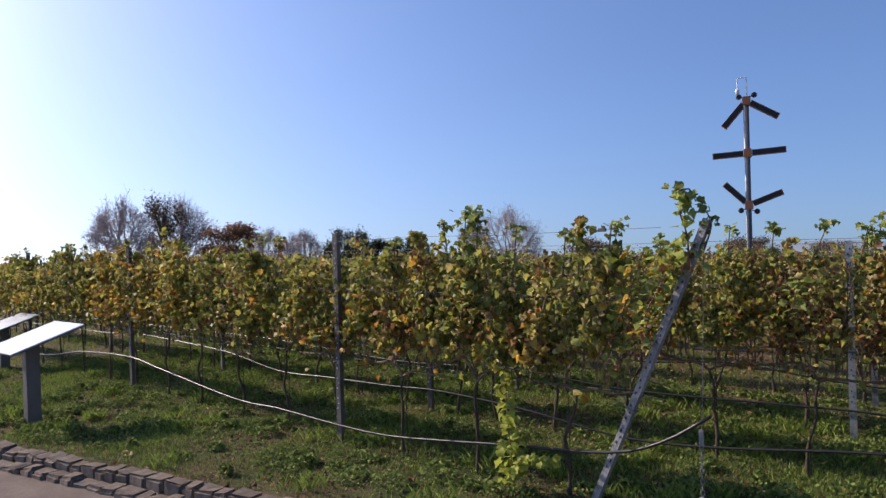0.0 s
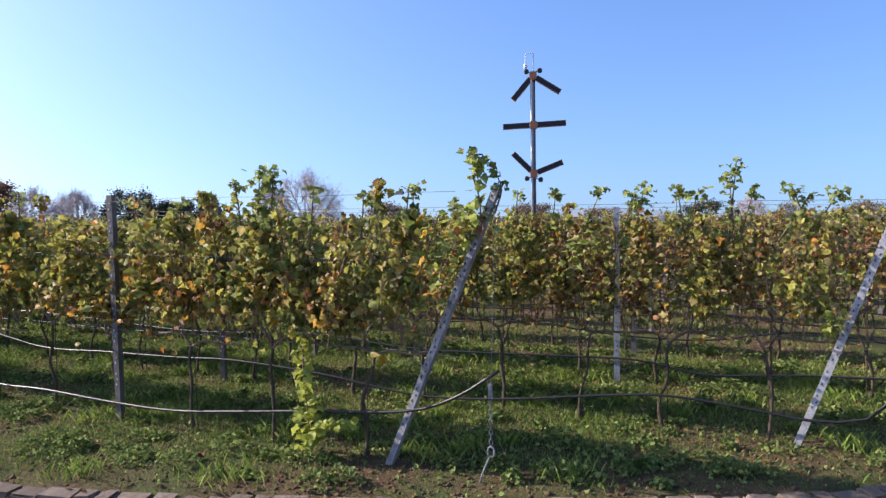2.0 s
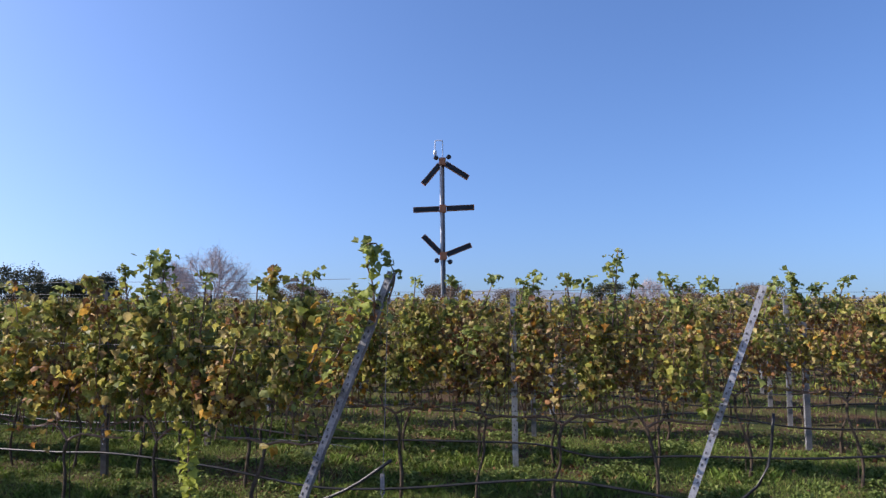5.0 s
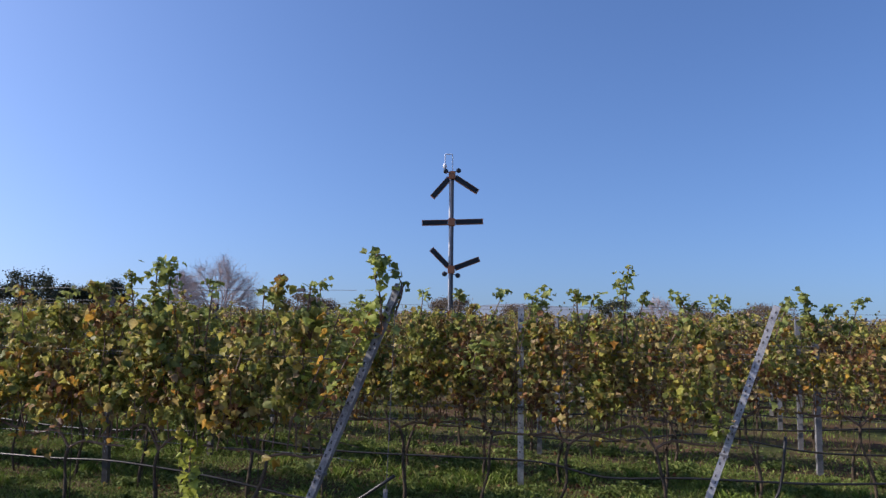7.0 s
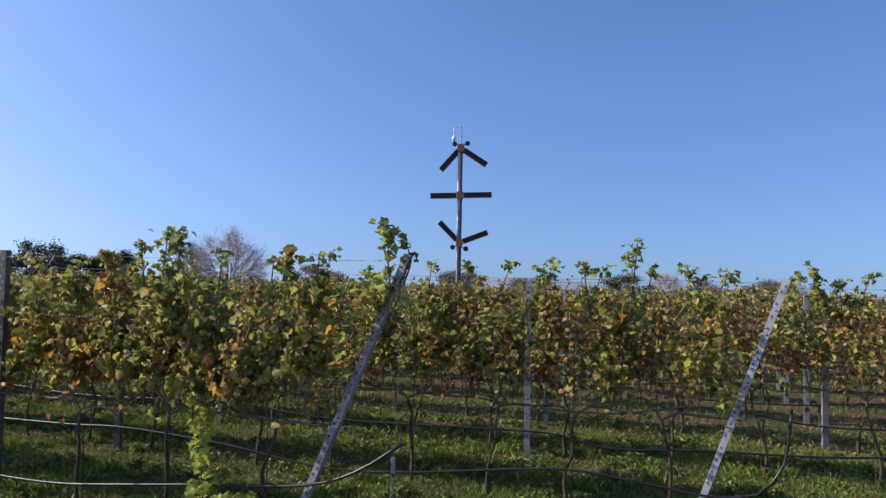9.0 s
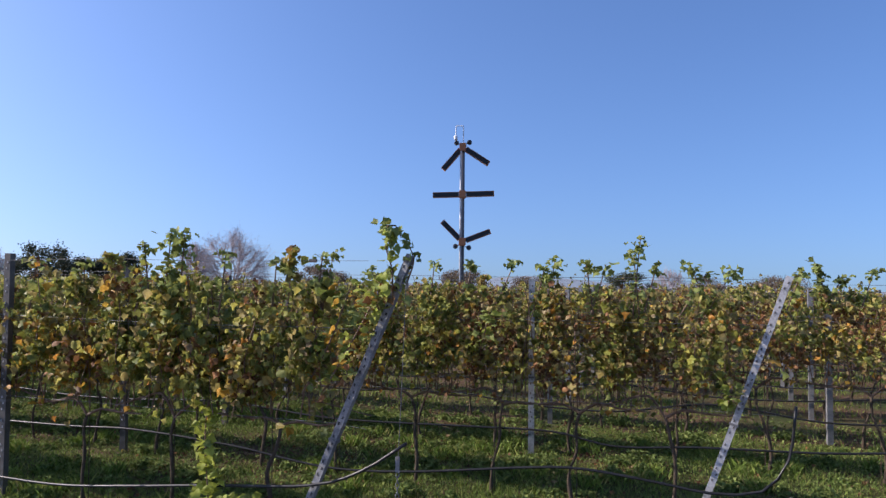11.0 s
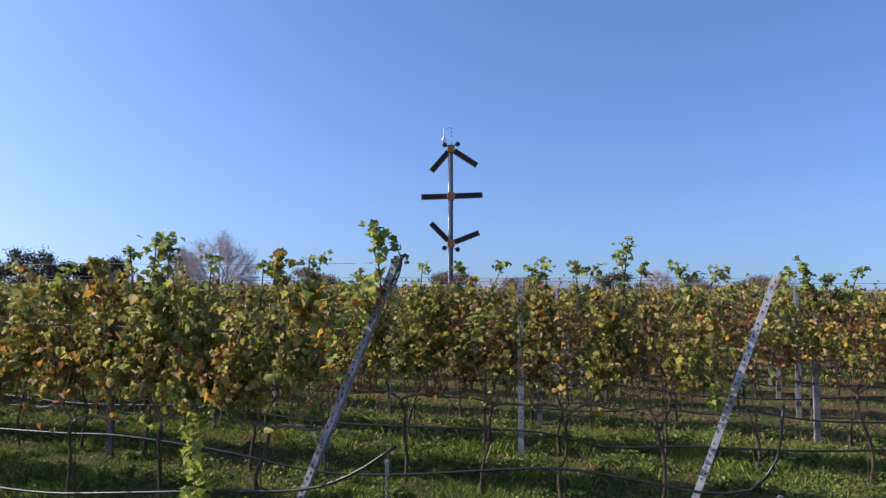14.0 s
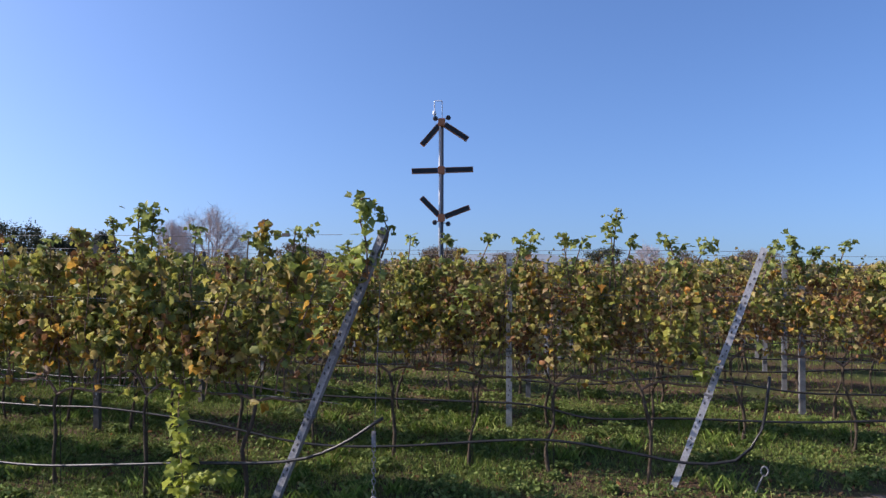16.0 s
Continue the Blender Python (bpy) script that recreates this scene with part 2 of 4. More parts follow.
# ---- the lie of the land ----
KERB = [(-30, -8.13), (-14, -4.43), (-6, -2.71), (-2.65, -2.0), (0.54, -1.26), (2.2, -0.79), (3.9, -0.15), (5.4, 0.62), (6.5, 1.57), (8.4, 3.17), (11.5, 6.07), (18, 12.57), (40, 36.07)]
KERB_LINE = smooth_curve([(x, y, 0) for x, y in KERB], 0.05)
KX, KY = np.array([p.x for p in KERB_LINE]), np.array([p.y for p in KERB_LINE])


def land(x, y):
    """Height of the ground: level by the path, then falling gently away."""
    d = np.maximum(0, np.asarray(y, dtype=float) - 4.5)
    far = np.maximum(0, np.hypot(x, y) - 40)
    lumps = 0.012 * np.sin(2.1 * np.asarray(x) + 1.3) * np.sin(1.7 * np.asarray(y)) + 0.008 * np.sin(5.3 * np.asarray(x) - 2 * np.asarray(y))
    return lumps * (np.asarray(y) > -3) - 0.022 * d * d / (d + 3) - 0.02 * far


def kerb_y(x):
    return np.interp(x, KX, KY)


def grid_mesh(name, xs, ys, height, mat):
    X, Y = np.meshgrid(xs, ys)
    Z = height(X, Y)
    v = np.stack([X, Y, Z], -1).reshape(-1, 3)
    nx = len(xs)
    i = (np.arange(len(ys) - 1)[:, None] * nx + np.arange(nx - 1)[None, :]).ravel()
    t = np.concatenate([np.stack([i, i + 1, i + nx + 1], 1), np.stack([i, i + nx + 1, i + nx], 1)])
    me = tri_mesh(name, v, t, [mat])
    me.polygons.foreach_set("use_smooth", np.ones(len(t), dtype=bool))
    return me


def spread(near, far, n, a, b):
    side = np.geomspace(near, far, n)
    return np.concatenate([-side[::-1] + a, np.arange(a, b, 0.25), side + b])


def ground_height(X, Y):
    z = land(X, Y)
    below = Y < kerb_y(X) - 0.12
    return np.where(below, -0.17, z)


ground = tagged(new("ground", grid_mesh("ground", spread(0.5, 3000, 40, -16, 12), spread(0.5, 3000, 40, -8, 24), ground_height, GROUND)),
                "brown soil with patchy moss and grass under the vines", "ground", kind="structure")

# the path in front of the kerb
pv, pf = [], []
line = [p for p in KERB_LINE[::4]]
for p in line:
    n = Vector((p.y * 0 + 0.35, -0.94, 0))
    a = p + n * 0.24
    pv += [(a.x, a.y, -0.095), (a.x + 1.6, a.y - 5.5, -0.10), (a.x + 1.6, a.y - 5.5, -0.4), (a.x, a.y, -0.4)]
for i in range(len(line) - 1):
    for k in range(4):
        q = (k + 1) % 4
        pf.append((4 * i + k, 4 * i + q, 4 * i + 4 + q, 4 * i + 4 + k))
path = tagged(new("path", link_mesh("path", pv, pf, [PATH_MAT])), "brown-grey trodden footpath beside the stone kerb", "path", kind="structure")

# ---- trellis posts ----
def channel_bm(length, w=0.048, d=0.040, t=0.004):
    """An open steel channel standing on z = 0, its web towards -y."""
    prof = [(-w / 2, d / 2), (-w / 2, -d / 2), (w / 2, -d / 2), (w / 2, d / 2), (w / 2 - 0.016, d / 2), (w / 2 - 0.016, d / 2 - t),
            (w / 2 - t, d / 2 - t), (w / 2 - t, -d / 2 + t), (-w / 2 + t, -d / 2 + t), (-w / 2 + t, d / 2 - t), (-w / 2 + 0.016, d / 2 - t), (-w / 2 + 0.016, d / 2)]
    bm = bmesh.new()
    lo = [bm.verts.new((x, y, -0.25)) for x, y in prof]
    hi = [bm.verts.new((x, y, length)) for x, y in prof]
    for i in range(len(prof)):
        j = (i + 1) % len(prof)
        bm.faces.new((lo[i], lo[j], hi[j], hi[i]))
    bm.faces.new(hi)
    bm.normal_update()
    return bm


def tab_mesh(mat):
    """A small bent wire tab raised on the post's web in place of a cut slot."""
    bm = box_bm(0.010, 0.003, 0.017, (0, 0, 0))
    box_bm(0.007, 0.006, 0.005, (0.004, -0.001, -0.007), bm=bm)
    return bm_mesh("tab", bm, mat)


# the dark tabs carry the slots' inner shade in their colour
TAB = tab_mesh(SLOT)
TAB_DARK = tab_mesh(STEEL_DARK)
TAB_PALE = tab_mesh(STEEL_PALE)
BODY = {}


def trellis_post(base, top, label, group, detail=True, pale=1, turn=0.0):
    root = new("trellis_post")
    base, top = Vector(base), Vector(top)
    length = (top - base).length
    z = (top - base).normalized()
    x = Matrix.Rotation(radians(turn), 3, "Z") @ Vector((1, 0, 0))
    y = z.cross(x).normalized()
    x = y.cross(z)
    root.matrix_basis = Matrix.Translation(base) @ Matrix((x, y, z)).transposed().to_4x4()
    slant = abs(z.x) > 0.1
    key = (round(length, 2), pale, slant)
    if key not in BODY:
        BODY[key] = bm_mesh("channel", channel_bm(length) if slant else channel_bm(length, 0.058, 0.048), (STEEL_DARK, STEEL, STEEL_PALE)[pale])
    child("channel", BODY[key], root)
    if detail:
        part("clamp", box_bm(0.066, 0.056, 0.018, (0, 0, 0.77), 0.003), WIRE, root, "wire clamp round the post")
        k, i = 0.33, 0
        while k < length - 0.04:
            if i % 4 != 3:
                child("tab", (TAB_PALE, TAB, TAB_DARK)[pale], root, m=pose((-0.007, 0.007)[i % 2], -0.0212 if slant else -0.0252, k, 0, 0, 180 * (i % 2)))
            k, i = k + 0.047, i + 1
    return tagged(root, label, "trellis post", group)


ROW = 1.42
ROWS_N = 13
COLS = [-20.4, -16.4, -12.4, -8.4, -4.39, 0.0, 3.68, 6.7, 9.9, 13.0]
ENDS = [2.69, 5.28, 7.55, 9.4, 11.0, 12.4, 13.6] + [14.2] * 8
STARTS = [-14, -17] + [-19] * 13
EXACT = {(0, 0.0): 0.025, (1, 0.0): -0.08, (2, 0.0): 0.06, (2, 3.68): 3.735, (3, 3.68): 3.66, (3, 6.7): 6.67, (0, -4.39): -4.39}
for k in range(ROWS_N):
    y = ROW * k
    for x in COLS:
        if STARTS[k] < x < ENDS[k] - 1.2 and (k, x) != (1, 3.68):
            h = {0: 1.95, 1: 1.84, 2: 1.76}.get(k, 1.62) + rng.uniform(-0.03, 0.03) if (k, x) != (0, 0.0) else 1.95
            g = float(land(x, y))
            j = EXACT[(k, x)] - x if (k, x) in EXACT else rng.uniform(-0.06, 0.06)
            f = 0.05 if k in (1, 2) else 0.0
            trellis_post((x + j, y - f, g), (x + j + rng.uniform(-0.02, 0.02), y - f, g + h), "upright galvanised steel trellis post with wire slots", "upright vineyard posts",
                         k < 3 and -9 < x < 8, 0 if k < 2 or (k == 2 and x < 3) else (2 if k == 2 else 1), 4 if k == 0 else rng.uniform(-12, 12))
    if k < 7:
        e, g = ENDS[k], float(land(ENDS[k], y))
        lean = {0: (0.84, 1.93), 1: (0.63, 1.82)}.get(k, (0.66, 1.8))
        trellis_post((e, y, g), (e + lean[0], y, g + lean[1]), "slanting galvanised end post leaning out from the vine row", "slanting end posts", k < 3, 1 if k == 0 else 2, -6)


# ---- ground anchors at the row ends ----
def ground_anchor(at, top_z, chain):
    root = new("ground_anchor")
    root.matrix_basis = pose(*at)
    rod = [(-0.10, -0.02, -0.1), (-0.06, -0.01, 0.05), (-0.01, 0, 0.17)]
    eye = [(0.0 + 0.024 * math.sin(a), 0, 0.205 - 0.034 * math.cos(a)) for a in np.linspace(0, 1.75 * math.pi, 14)]
    v, f = tube(smooth_curve(rod + eye, 0.02), 0.0065, 7)
    child("eye_rod", link_mesh("eye_rod", v, f, [STEEL], smooth=True), root)
    if chain:
        z, k = 0.27, 0
        while z < top_z:
            loop = [(0.011 * math.cos(a), 0, 0.021 * math.sin(a)) for a in np.linspace(0, 2 * math.pi, 11)]
            v, f = tube(loop, 0.0032, 5)
            child("chain_link", link_mesh("chain_link", v, f, [STEEL], smooth=True), root, m=pose(0, 0, z, 0, 0, 90 * (k % 2) + 20))
            z, k = z + 0.034, k + 1
        part("strap", box_bm(0.030, 0.004, 0.10, (0, 0, z + 0.03), 0.001), STEEL, root, "pale perforated steel strap")
        v, f = tube([(0, 0, z - 0.01), (0.02, 0.0, 1.0), (0.05, 0, 1.85)], 0.0022, 5)
        child("stay_wire", link_mesh("stay_wire", v, f, [WIRE]), root)
    return tagged(root, "bent steel eye anchor set in the grass", "ground anchor", "row end anchors")


ground_anchor((3.46, -0.02, 0.0), 0.57, True)
ground_anchor((5.91, 1.40, 0.0), 0.3, False)

# ---- wires and drip hoses ----
for k in range(ROWS_N):
    y, g = ROW * k, float(land(0, ROW * k))
    root = new("trellis_wire")
    end = ENDS[k] + 0.55
    for z, name in (((1.90, 1.79, 1.76)[k] if k < 3 else 1.58, "top_wire"), (1.45, "middle_wire"), (1.42, "middle_wire"), (0.82, "fruiting_wire")):
        xs = np.arange(STARTS[k], end + 0.01, 1.0).tolist() + [end]
        wob = rng.uniform(-0.012, 0.012, len(xs))
        s = 0.04 if name == "middle_wire" and z < 1.44 else -0.02
        v, f = tube([(x, y + s, g + z + w) for x, w in zip(xs, wob)], 0.0016, 4)
        child(name, link_mesh(name, v, f, [WIRE]), root)
    if k == 0:
        part("strainer", box_bm(0.06, 0.018, 0.024, (2.83, -0.02, 1.90), 0.004), STEEL_DARK, root, "small wire strainer")
    tagged(root, "thin steel wires strung along the row of posts", "wire", "trellis wires")

HOSES = {
    0: [(-14, 0.3), (-10, 0.22), (-7.7, 0.2), (-6, 0.38), (-4.4, 0.44), (-3.47, 0.36), (-1.76, 0.2), (-0.9, 0.2), (0, 0.175), (0.7, 0.18), (1.4, 0.25), (2.0, 0.32), (2.83, 0.41), (3.21, 0.54), (3.53, 0.75)],
    1: [(-17, 0.3), (-9, 0.35), (-7.27, 0.42), (-4.34, 0.34), (-2.9, 0.18), (-1.81, 0.2), (-0.67, 0.22), (0.08, 0.25), (1.2, 0.2), (2.2, 0.1), (2.99, 0.14), (4.02, 0.28), (4.47, 0.31), (5.07, 0.26), (5.36, 0.23), (5.71, 0.28), (5.88, 0.52), (5.93, 0.9)],
    2: [(-22, 0.3), (-10, 0.3), (-5, 0.3), (-2, 0.2), (0, 0.28), (1.5, 0.2), (3.05, 0.24), (3.95, 0.26), (4.56, 0.17), (5.35, 0.23), (6.32, 0.27), (7.07, 0.34), (8, 0.4)],
}
for k in range(9):
    pts = HOSES.get(k) or [(x, 0.28 + rng.uniform(-0.08, 0.08)) for x in np.arange(-22, ENDS[k] + 0.3, 1.1)]
    off = (0.045, 0.095, 0.095)[k] if k < 3 else 0.045
    g = float(land(0, ROW * k))
    v, f = tube(smooth_curve([(x, ROW * k - off + 0.0, g + z) for x, z in pts], 0.12), 0.0108, 7)
    hose = tagged(new("drip_hose", link_mesh("drip_hose", v, f, [HOSE], smooth=True)), "black plastic drip hose sagging along the vine row", "hose", "drip hoses")

# ---- vines ----
LEAF_OUT = np.array([(0, 0.08), (0.22, -0.07), (0.47, 0.08), (0.43, 0.34), (0.53, 0.57), (0.29, 0.69), (0.0, 0.97), (-0.29, 0.69), (-0.53, 0.57), (-0.43, 0.34), (-0.47, 0.08), (-0.22, -0.07)])
LEAF_MID = LEAF_OUT[[0, 2, 3, 4, 6, 8, 9, 10]]
LEAF_LOW = np.array([(0, 0), (0.45, 0.05), (0.45, 0.58), (0.0, 1.0), (-0.45, 0.58), (-0.45, 0.05)])


def leaf_cloud(pos, size, kinds, outline, r, droop=0.55, curl=0.0):
    """Leaves at places pos, folded along the midrib, hanging and turned at random: vertices, triangles, material of each."""
    n, m = len(pos), len(outline)
    loc = np.zeros((n, m + 1, 3))
    loc[:, :m, 0], loc[:, :m, 1] = outline[None, :, 0], outline[None, :, 1]
    loc[:, m, 1] = 0.42
    fold = r.uniform(0.0, 1.0 + curl, (n, 1)) * r.choice([1, 1, -1], (n, 1))
    loc[:, :m, 2] = np.abs(outline[None, :, 0]) * fold + (outline[None, :, 1] - 0.4) ** 2 * r.uniform(-1.3, 0.5, (n, 1)) + r.uniform(-0.09 - 0.08 * curl, 0.09 + 0.08 * curl, (n, m))
    loc[:, :m, 0] /= np.sqrt(1 + 0.5 * fold ** 2)
    loc *= size[:, None, None]
    az = r.uniform(0, 2 * np.pi, n)
    tilt = r.normal(-droop, 0.55, n)
    roll = r.normal(0, 0.5, n)
    cr, sr = np.cos(roll)[:, None], np.sin(roll)[:, None]
    x, y, z = loc[..., 0] * cr + loc[..., 2] * sr, loc[..., 1], -loc[..., 0] * sr + loc[..., 2] * cr
    ct, st = np.cos(tilt)[:, None], np.sin(tilt)[:, None]
    y, z = y * ct - z * st, y * st + z * ct
    ca, sa = np.cos(az)[:, None], np.sin(az)[:, None]
    v = np.stack([x * ca - y * sa, x * sa + y * ca, z], -1) + pos[:, None, :]
    base = (np.arange(n) * (m + 1))[:, None]
    i = np.arange(m)
    t = np.stack([base + i, base + (i + 1) % m, np.broadcast_to(base + m, (n, m))], -1)
    return v.reshape(-1, 3), t.reshape(-1, 3), np.repeat(kinds, m)


# chances of green, lime, gold, olive, brown and tan leaves: at the foot and at the top of the hedge
TINTS = {
    "green": ((0.30, 0.26, 0.08, 0.22, 0.08, 0.06), (0.30, 0.44, 0.02, 0.18, 0.03, 0.03)),
    "lime": ((0.14, 0.40, 0.22, 0.14, 0.07, 0.03), (0.16, 0.56, 0.08, 0.16, 0.02, 0.02)),
    "gold": ((0.08, 0.20, 0.44, 0.12, 0.12, 0.04), (0.14, 0.36, 0.24, 0.20, 0.04, 0.02)),
    "mixed": ((0.14, 0.18, 0.28, 0.14, 0.20, 0.06), (0.28, 0.34, 0.03, 0.24, 0.07, 0.04)),
    "olive": ((0.22, 0.20, 0.07, 0.27, 0.14, 0.10), (0.24, 0.36, 0.02, 0.28, 0.05, 0.05)),
    "tan": ((0.14, 0.15, 0.07, 0.27, 0.21, 0.16), (0.18, 0.28, 0.03, 0.30, 0.11, 0.10)),
    "russet": ((0.10, 0.12, 0.08, 0.23, 0.32, 0.15), (0.13, 0.20, 0.05, 0.28, 0.22, 0.12)),
}
SHADE_ORDER = [0, 1, 3, 5, 2, 4]


def leaf_kinds(x, z, r, tint):
    """Which tint each leaf has: patches that drift from green to brown, greener towards the top."""
    h = np.clip((z - 0.85) / 0.85, 0, 1)[:, None]
    foot, top = np.array(TINTS[tint])
    p = (foot * (1 - h) + top * h)[:, SHADE_ORDER]
    p = p / p.sum(1, keepdims=True)
    a, b = r.uniform(0, 6, 2)
    wave = 0.5 + 0.25 * np.sin(9 * x + a + 2 * np.sin(4 * z + b)) + 0.25 * np.sin(11 * z + b + 1.5 * np.sin(7 * x))
    u = 0.45 * wave + 0.55 * r.uniform(0, 1, len(z))
    u = np.argsort(np.argsort(u)) / len(u)
    k = (p.cumsum(1) < u[:, None]).sum(1).clip(0, 5)
    return np.array(SHADE_ORDER)[k]


def vine(seed, leaves, outline, tint="olive", size=(0.026, 0.062), wide=0.86, crest=1.70, gaps=()):
    """One grape vine: crooked trunk, arched canes, upright shoots and their curling leaves."""
    r = np.random.default_rng(seed)
    root = new("grape_vine")
    lean = r.uniform(-0.10, 0.12)
    head = 0.72 + r.uniform(-0.07, 0.08)
    trunk = smooth_curve([(0, 0, -0.08), (r.uniform(-0.05, 0.05), r.uniform(-0.03, 0.03), 0.2), (lean * 0.4 + r.uniform(-0.05, 0.05), r.uniform(-0.03, 0.03), 0.42),
                          (lean * 0.8 + r.uniform(-0.03, 0.03), 0, 0.6), (lean, 0, head)], 0.06)
    rad = np.linspace(0.0145, 0.0105, len(trunk)) * r.uniform(0.72, 1.32, len(trunk))
    v, f = tube(trunk, rad, 7)
    child("trunk", link_mesh("trunk", v, f, [BARK], smooth=True), root)
    v, f = tube([(0.02, 0.02, -0.1), (0.022, 0.02, 0.6), (0.025, 0.02, 1.25)], 0.0035, 5)
    child("stake", link_mesh("stake", v, f, [BARK]), root, "thin rusty support rod")
    canes, spots = [], []
    for s in (-1, 1):
        lift = r.uniform(0.02, 0.17)
        arch = smooth_curve([(lean, 0, head), (lean + s * 0.12, 0.01, head + lift), (lean + s * 0.28, r.uniform(-0.03, 0.03), head + lift * 0.8), (s * wide * 0.55, 0, head + 0.05)], 0.06)
        canes.append(tube(arch, np.linspace(0.012, 0.007, len(arch)) * r.uniform(0.85, 1.15, len(arch)), 5))
    shoots = 10
    for i in range(shoots):
        x0 = (i + 0.5) / shoots * wide - wide / 2 + r.uniform(-0.04, 0.04)
        top = crest + r.normal(-0.03, 0.09)
        y0, dx, dy = r.normal(0, 0.03), r.normal(0, 0.11), r.normal(0, 0.07)
        line = smooth_curve([(x0, 0, head + 0.06), (x0 + dx * 0.3, y0 + dy, 1.2), (x0 + dx * 0.8, y0 + dy * 0.5, 1.5), (x0 + dx * 1.3, y0 + dy * 1.2, top)], 0.12)
        canes.append(tube(line, np.linspace(0.0055, 0.0032, len(line)), 4))
        spots += smooth_curve(line, 0.03)
    for i in range(r.integers(1, 4)):
        x0, s = r.uniform(-wide / 2, wide / 2), r.choice([-1, 1])
        low = r.uniform(0.80, 1.0)
        line = smooth_curve([(x0, 0, 1.15), (x0 + 0.08, s * 0.14, 1.05), (x0 + r.uniform(0.02, 0.16), s * 0.18, low)], 0.05)
        canes.append(tube(line, 0.0035, 4))
        spots += line
    for i in range(3):
        x0 = r.uniform(-wide / 2, wide / 2)
        line = [(x0, 0, head + 0.08), (x0 + r.uniform(-0.1, 0.1), r.uniform(-0.08, 0.08), head + 0.2), (x0 + r.uniform(-0.3, 0.3), r.uniform(-0.15, 0.15), head + r.uniform(-0.08, 0.4))]
        canes.append(tube(smooth_curve(line, 0.08), 0.0035, 4))
    v, f = join(canes)
    child("cane", link_mesh("cane", v, f, [CANE]), root, "thin brown canes and shoots")
    spots = np.array(spots)
    a, b = r.uniform(0, 6, 2)
    w = np.exp(1.15 * np.sin(12 * spots[:, 0] + a + 1.5 * np.sin(5 * spots[:, 2])) * np.sin(13 * spots[:, 2] + b) + r.normal(0, 0.4, len(spots)))
    pick = spots[r.choice(len(spots), leaves, p=w / w.sum())]
    thin = np.clip((crest - pick[:, 2]) / 0.2, 0.3, 1)
    pos = pick + np.stack([r.normal(0, 0.05, leaves) * thin, r.normal(0, 0.12, leaves) * thin, r.normal(0.0, 0.05, leaves) * thin], -1)
    foot = 1.0 + 0.09 * np.sin(8 * pos[:, 0] + a) + 0.05 * np.sin(19 * pos[:, 0] + b)
    pos[:, 2] = np.where((pos[:, 2] < foot) & (r.uniform(0, 1, leaves) < 0.85), foot + r.uniform(0, 0.3, leaves), pos[:, 2])
    for gx, gz in gaps:
        away_x = pos[:, 0] - gx
        shut = (np.abs(away_x) < 0.075) & (pos[:, 2] > gz)
        pos[:, 0] = np.where(shut, gx + np.sign(away_x) * r.uniform(0.06, 0.2, leaves), pos[:, 0])
    big = size[0] + (size[1] - size[0]) * r.uniform(0, 1, leaves) ** 1.4
    kinds = leaf_kinds(pos[:, 0], pos[:, 2], r, tint)
    big = np.where(np.isin(kinds, (4, 5)), big * 0.82, big)
    v, t, kk = leaf_cloud(pos, big, kinds, outline, r, 0.75, 0.9)
    child("foliage", tri_mesh("foliage", v, t, LEAVES, kk), root, "autumn vine leaves turning yellow and brown")
    return root


TINT_LABEL = {
    "green": "grape vine with green autumn leaves trained upright on wires", "lime": "grape vine with yellow-green leaves trained upright on wires",
    "gold": "grape vine with golden autumn leaves trained upright on wires", "mixed": "grape vine with green and orange leaves trained on wires",
    "olive": "grape vine with olive autumn leaves trained upright on wires", "tan": "grape vine with drying olive and tan leaves on wires",
    "russet": "grape vine with shrivelled russet-brown leaves trained on wires",
}
ROW_X = {0: [(-9.9, "lime"), (-9.0, "green"), (-8.1, "lime"), (-7.2, "green"), (-6.27, "green"), (-5.3, "gold"), (-4.45, "gold"), (-3.56, "gold"), (-2.71, "lime"), (-1.8, "olive"),
             (-0.95, "lime"), (-0.1, "mixed"), (0.79, "mixed"), (1.60, "green"), (2.44, "olive")],
         1: [(-3.9, "lime"), (-3.1, "olive"), (-2.2, "green"), (-1.4, "olive"), (-0.6, "olive"), (0.2, "green"), (0.75, "olive"), (1.43, "tan"), (2.22, "olive"), (2.98, "green"),
             (3.67, "russet"), (4.35, "tan"), (5.09, "tan")]}
PEEPS = {0: [(1.23, 1.2), (2.13, 1.25)], 1: [(4.02, 0.7), (4.9, 1.3)]}     # places where the leaves part and posts show through
MIDDLE = [(vine(100 + i, 1250, LEAF_MID, t, wide=0.96, crest=1.60), t) for i, t in enumerate(("tan", "russet", "olive", "tan", "russet", "tan"))]
FAR = [(vine(200 + i, 430, LEAF_LOW, t, (0.04, 0.075), crest=1.60), t) for i, t in enumerate(("tan", "olive", "tan", "russet", "olive", "tan"))]
far_vines = []
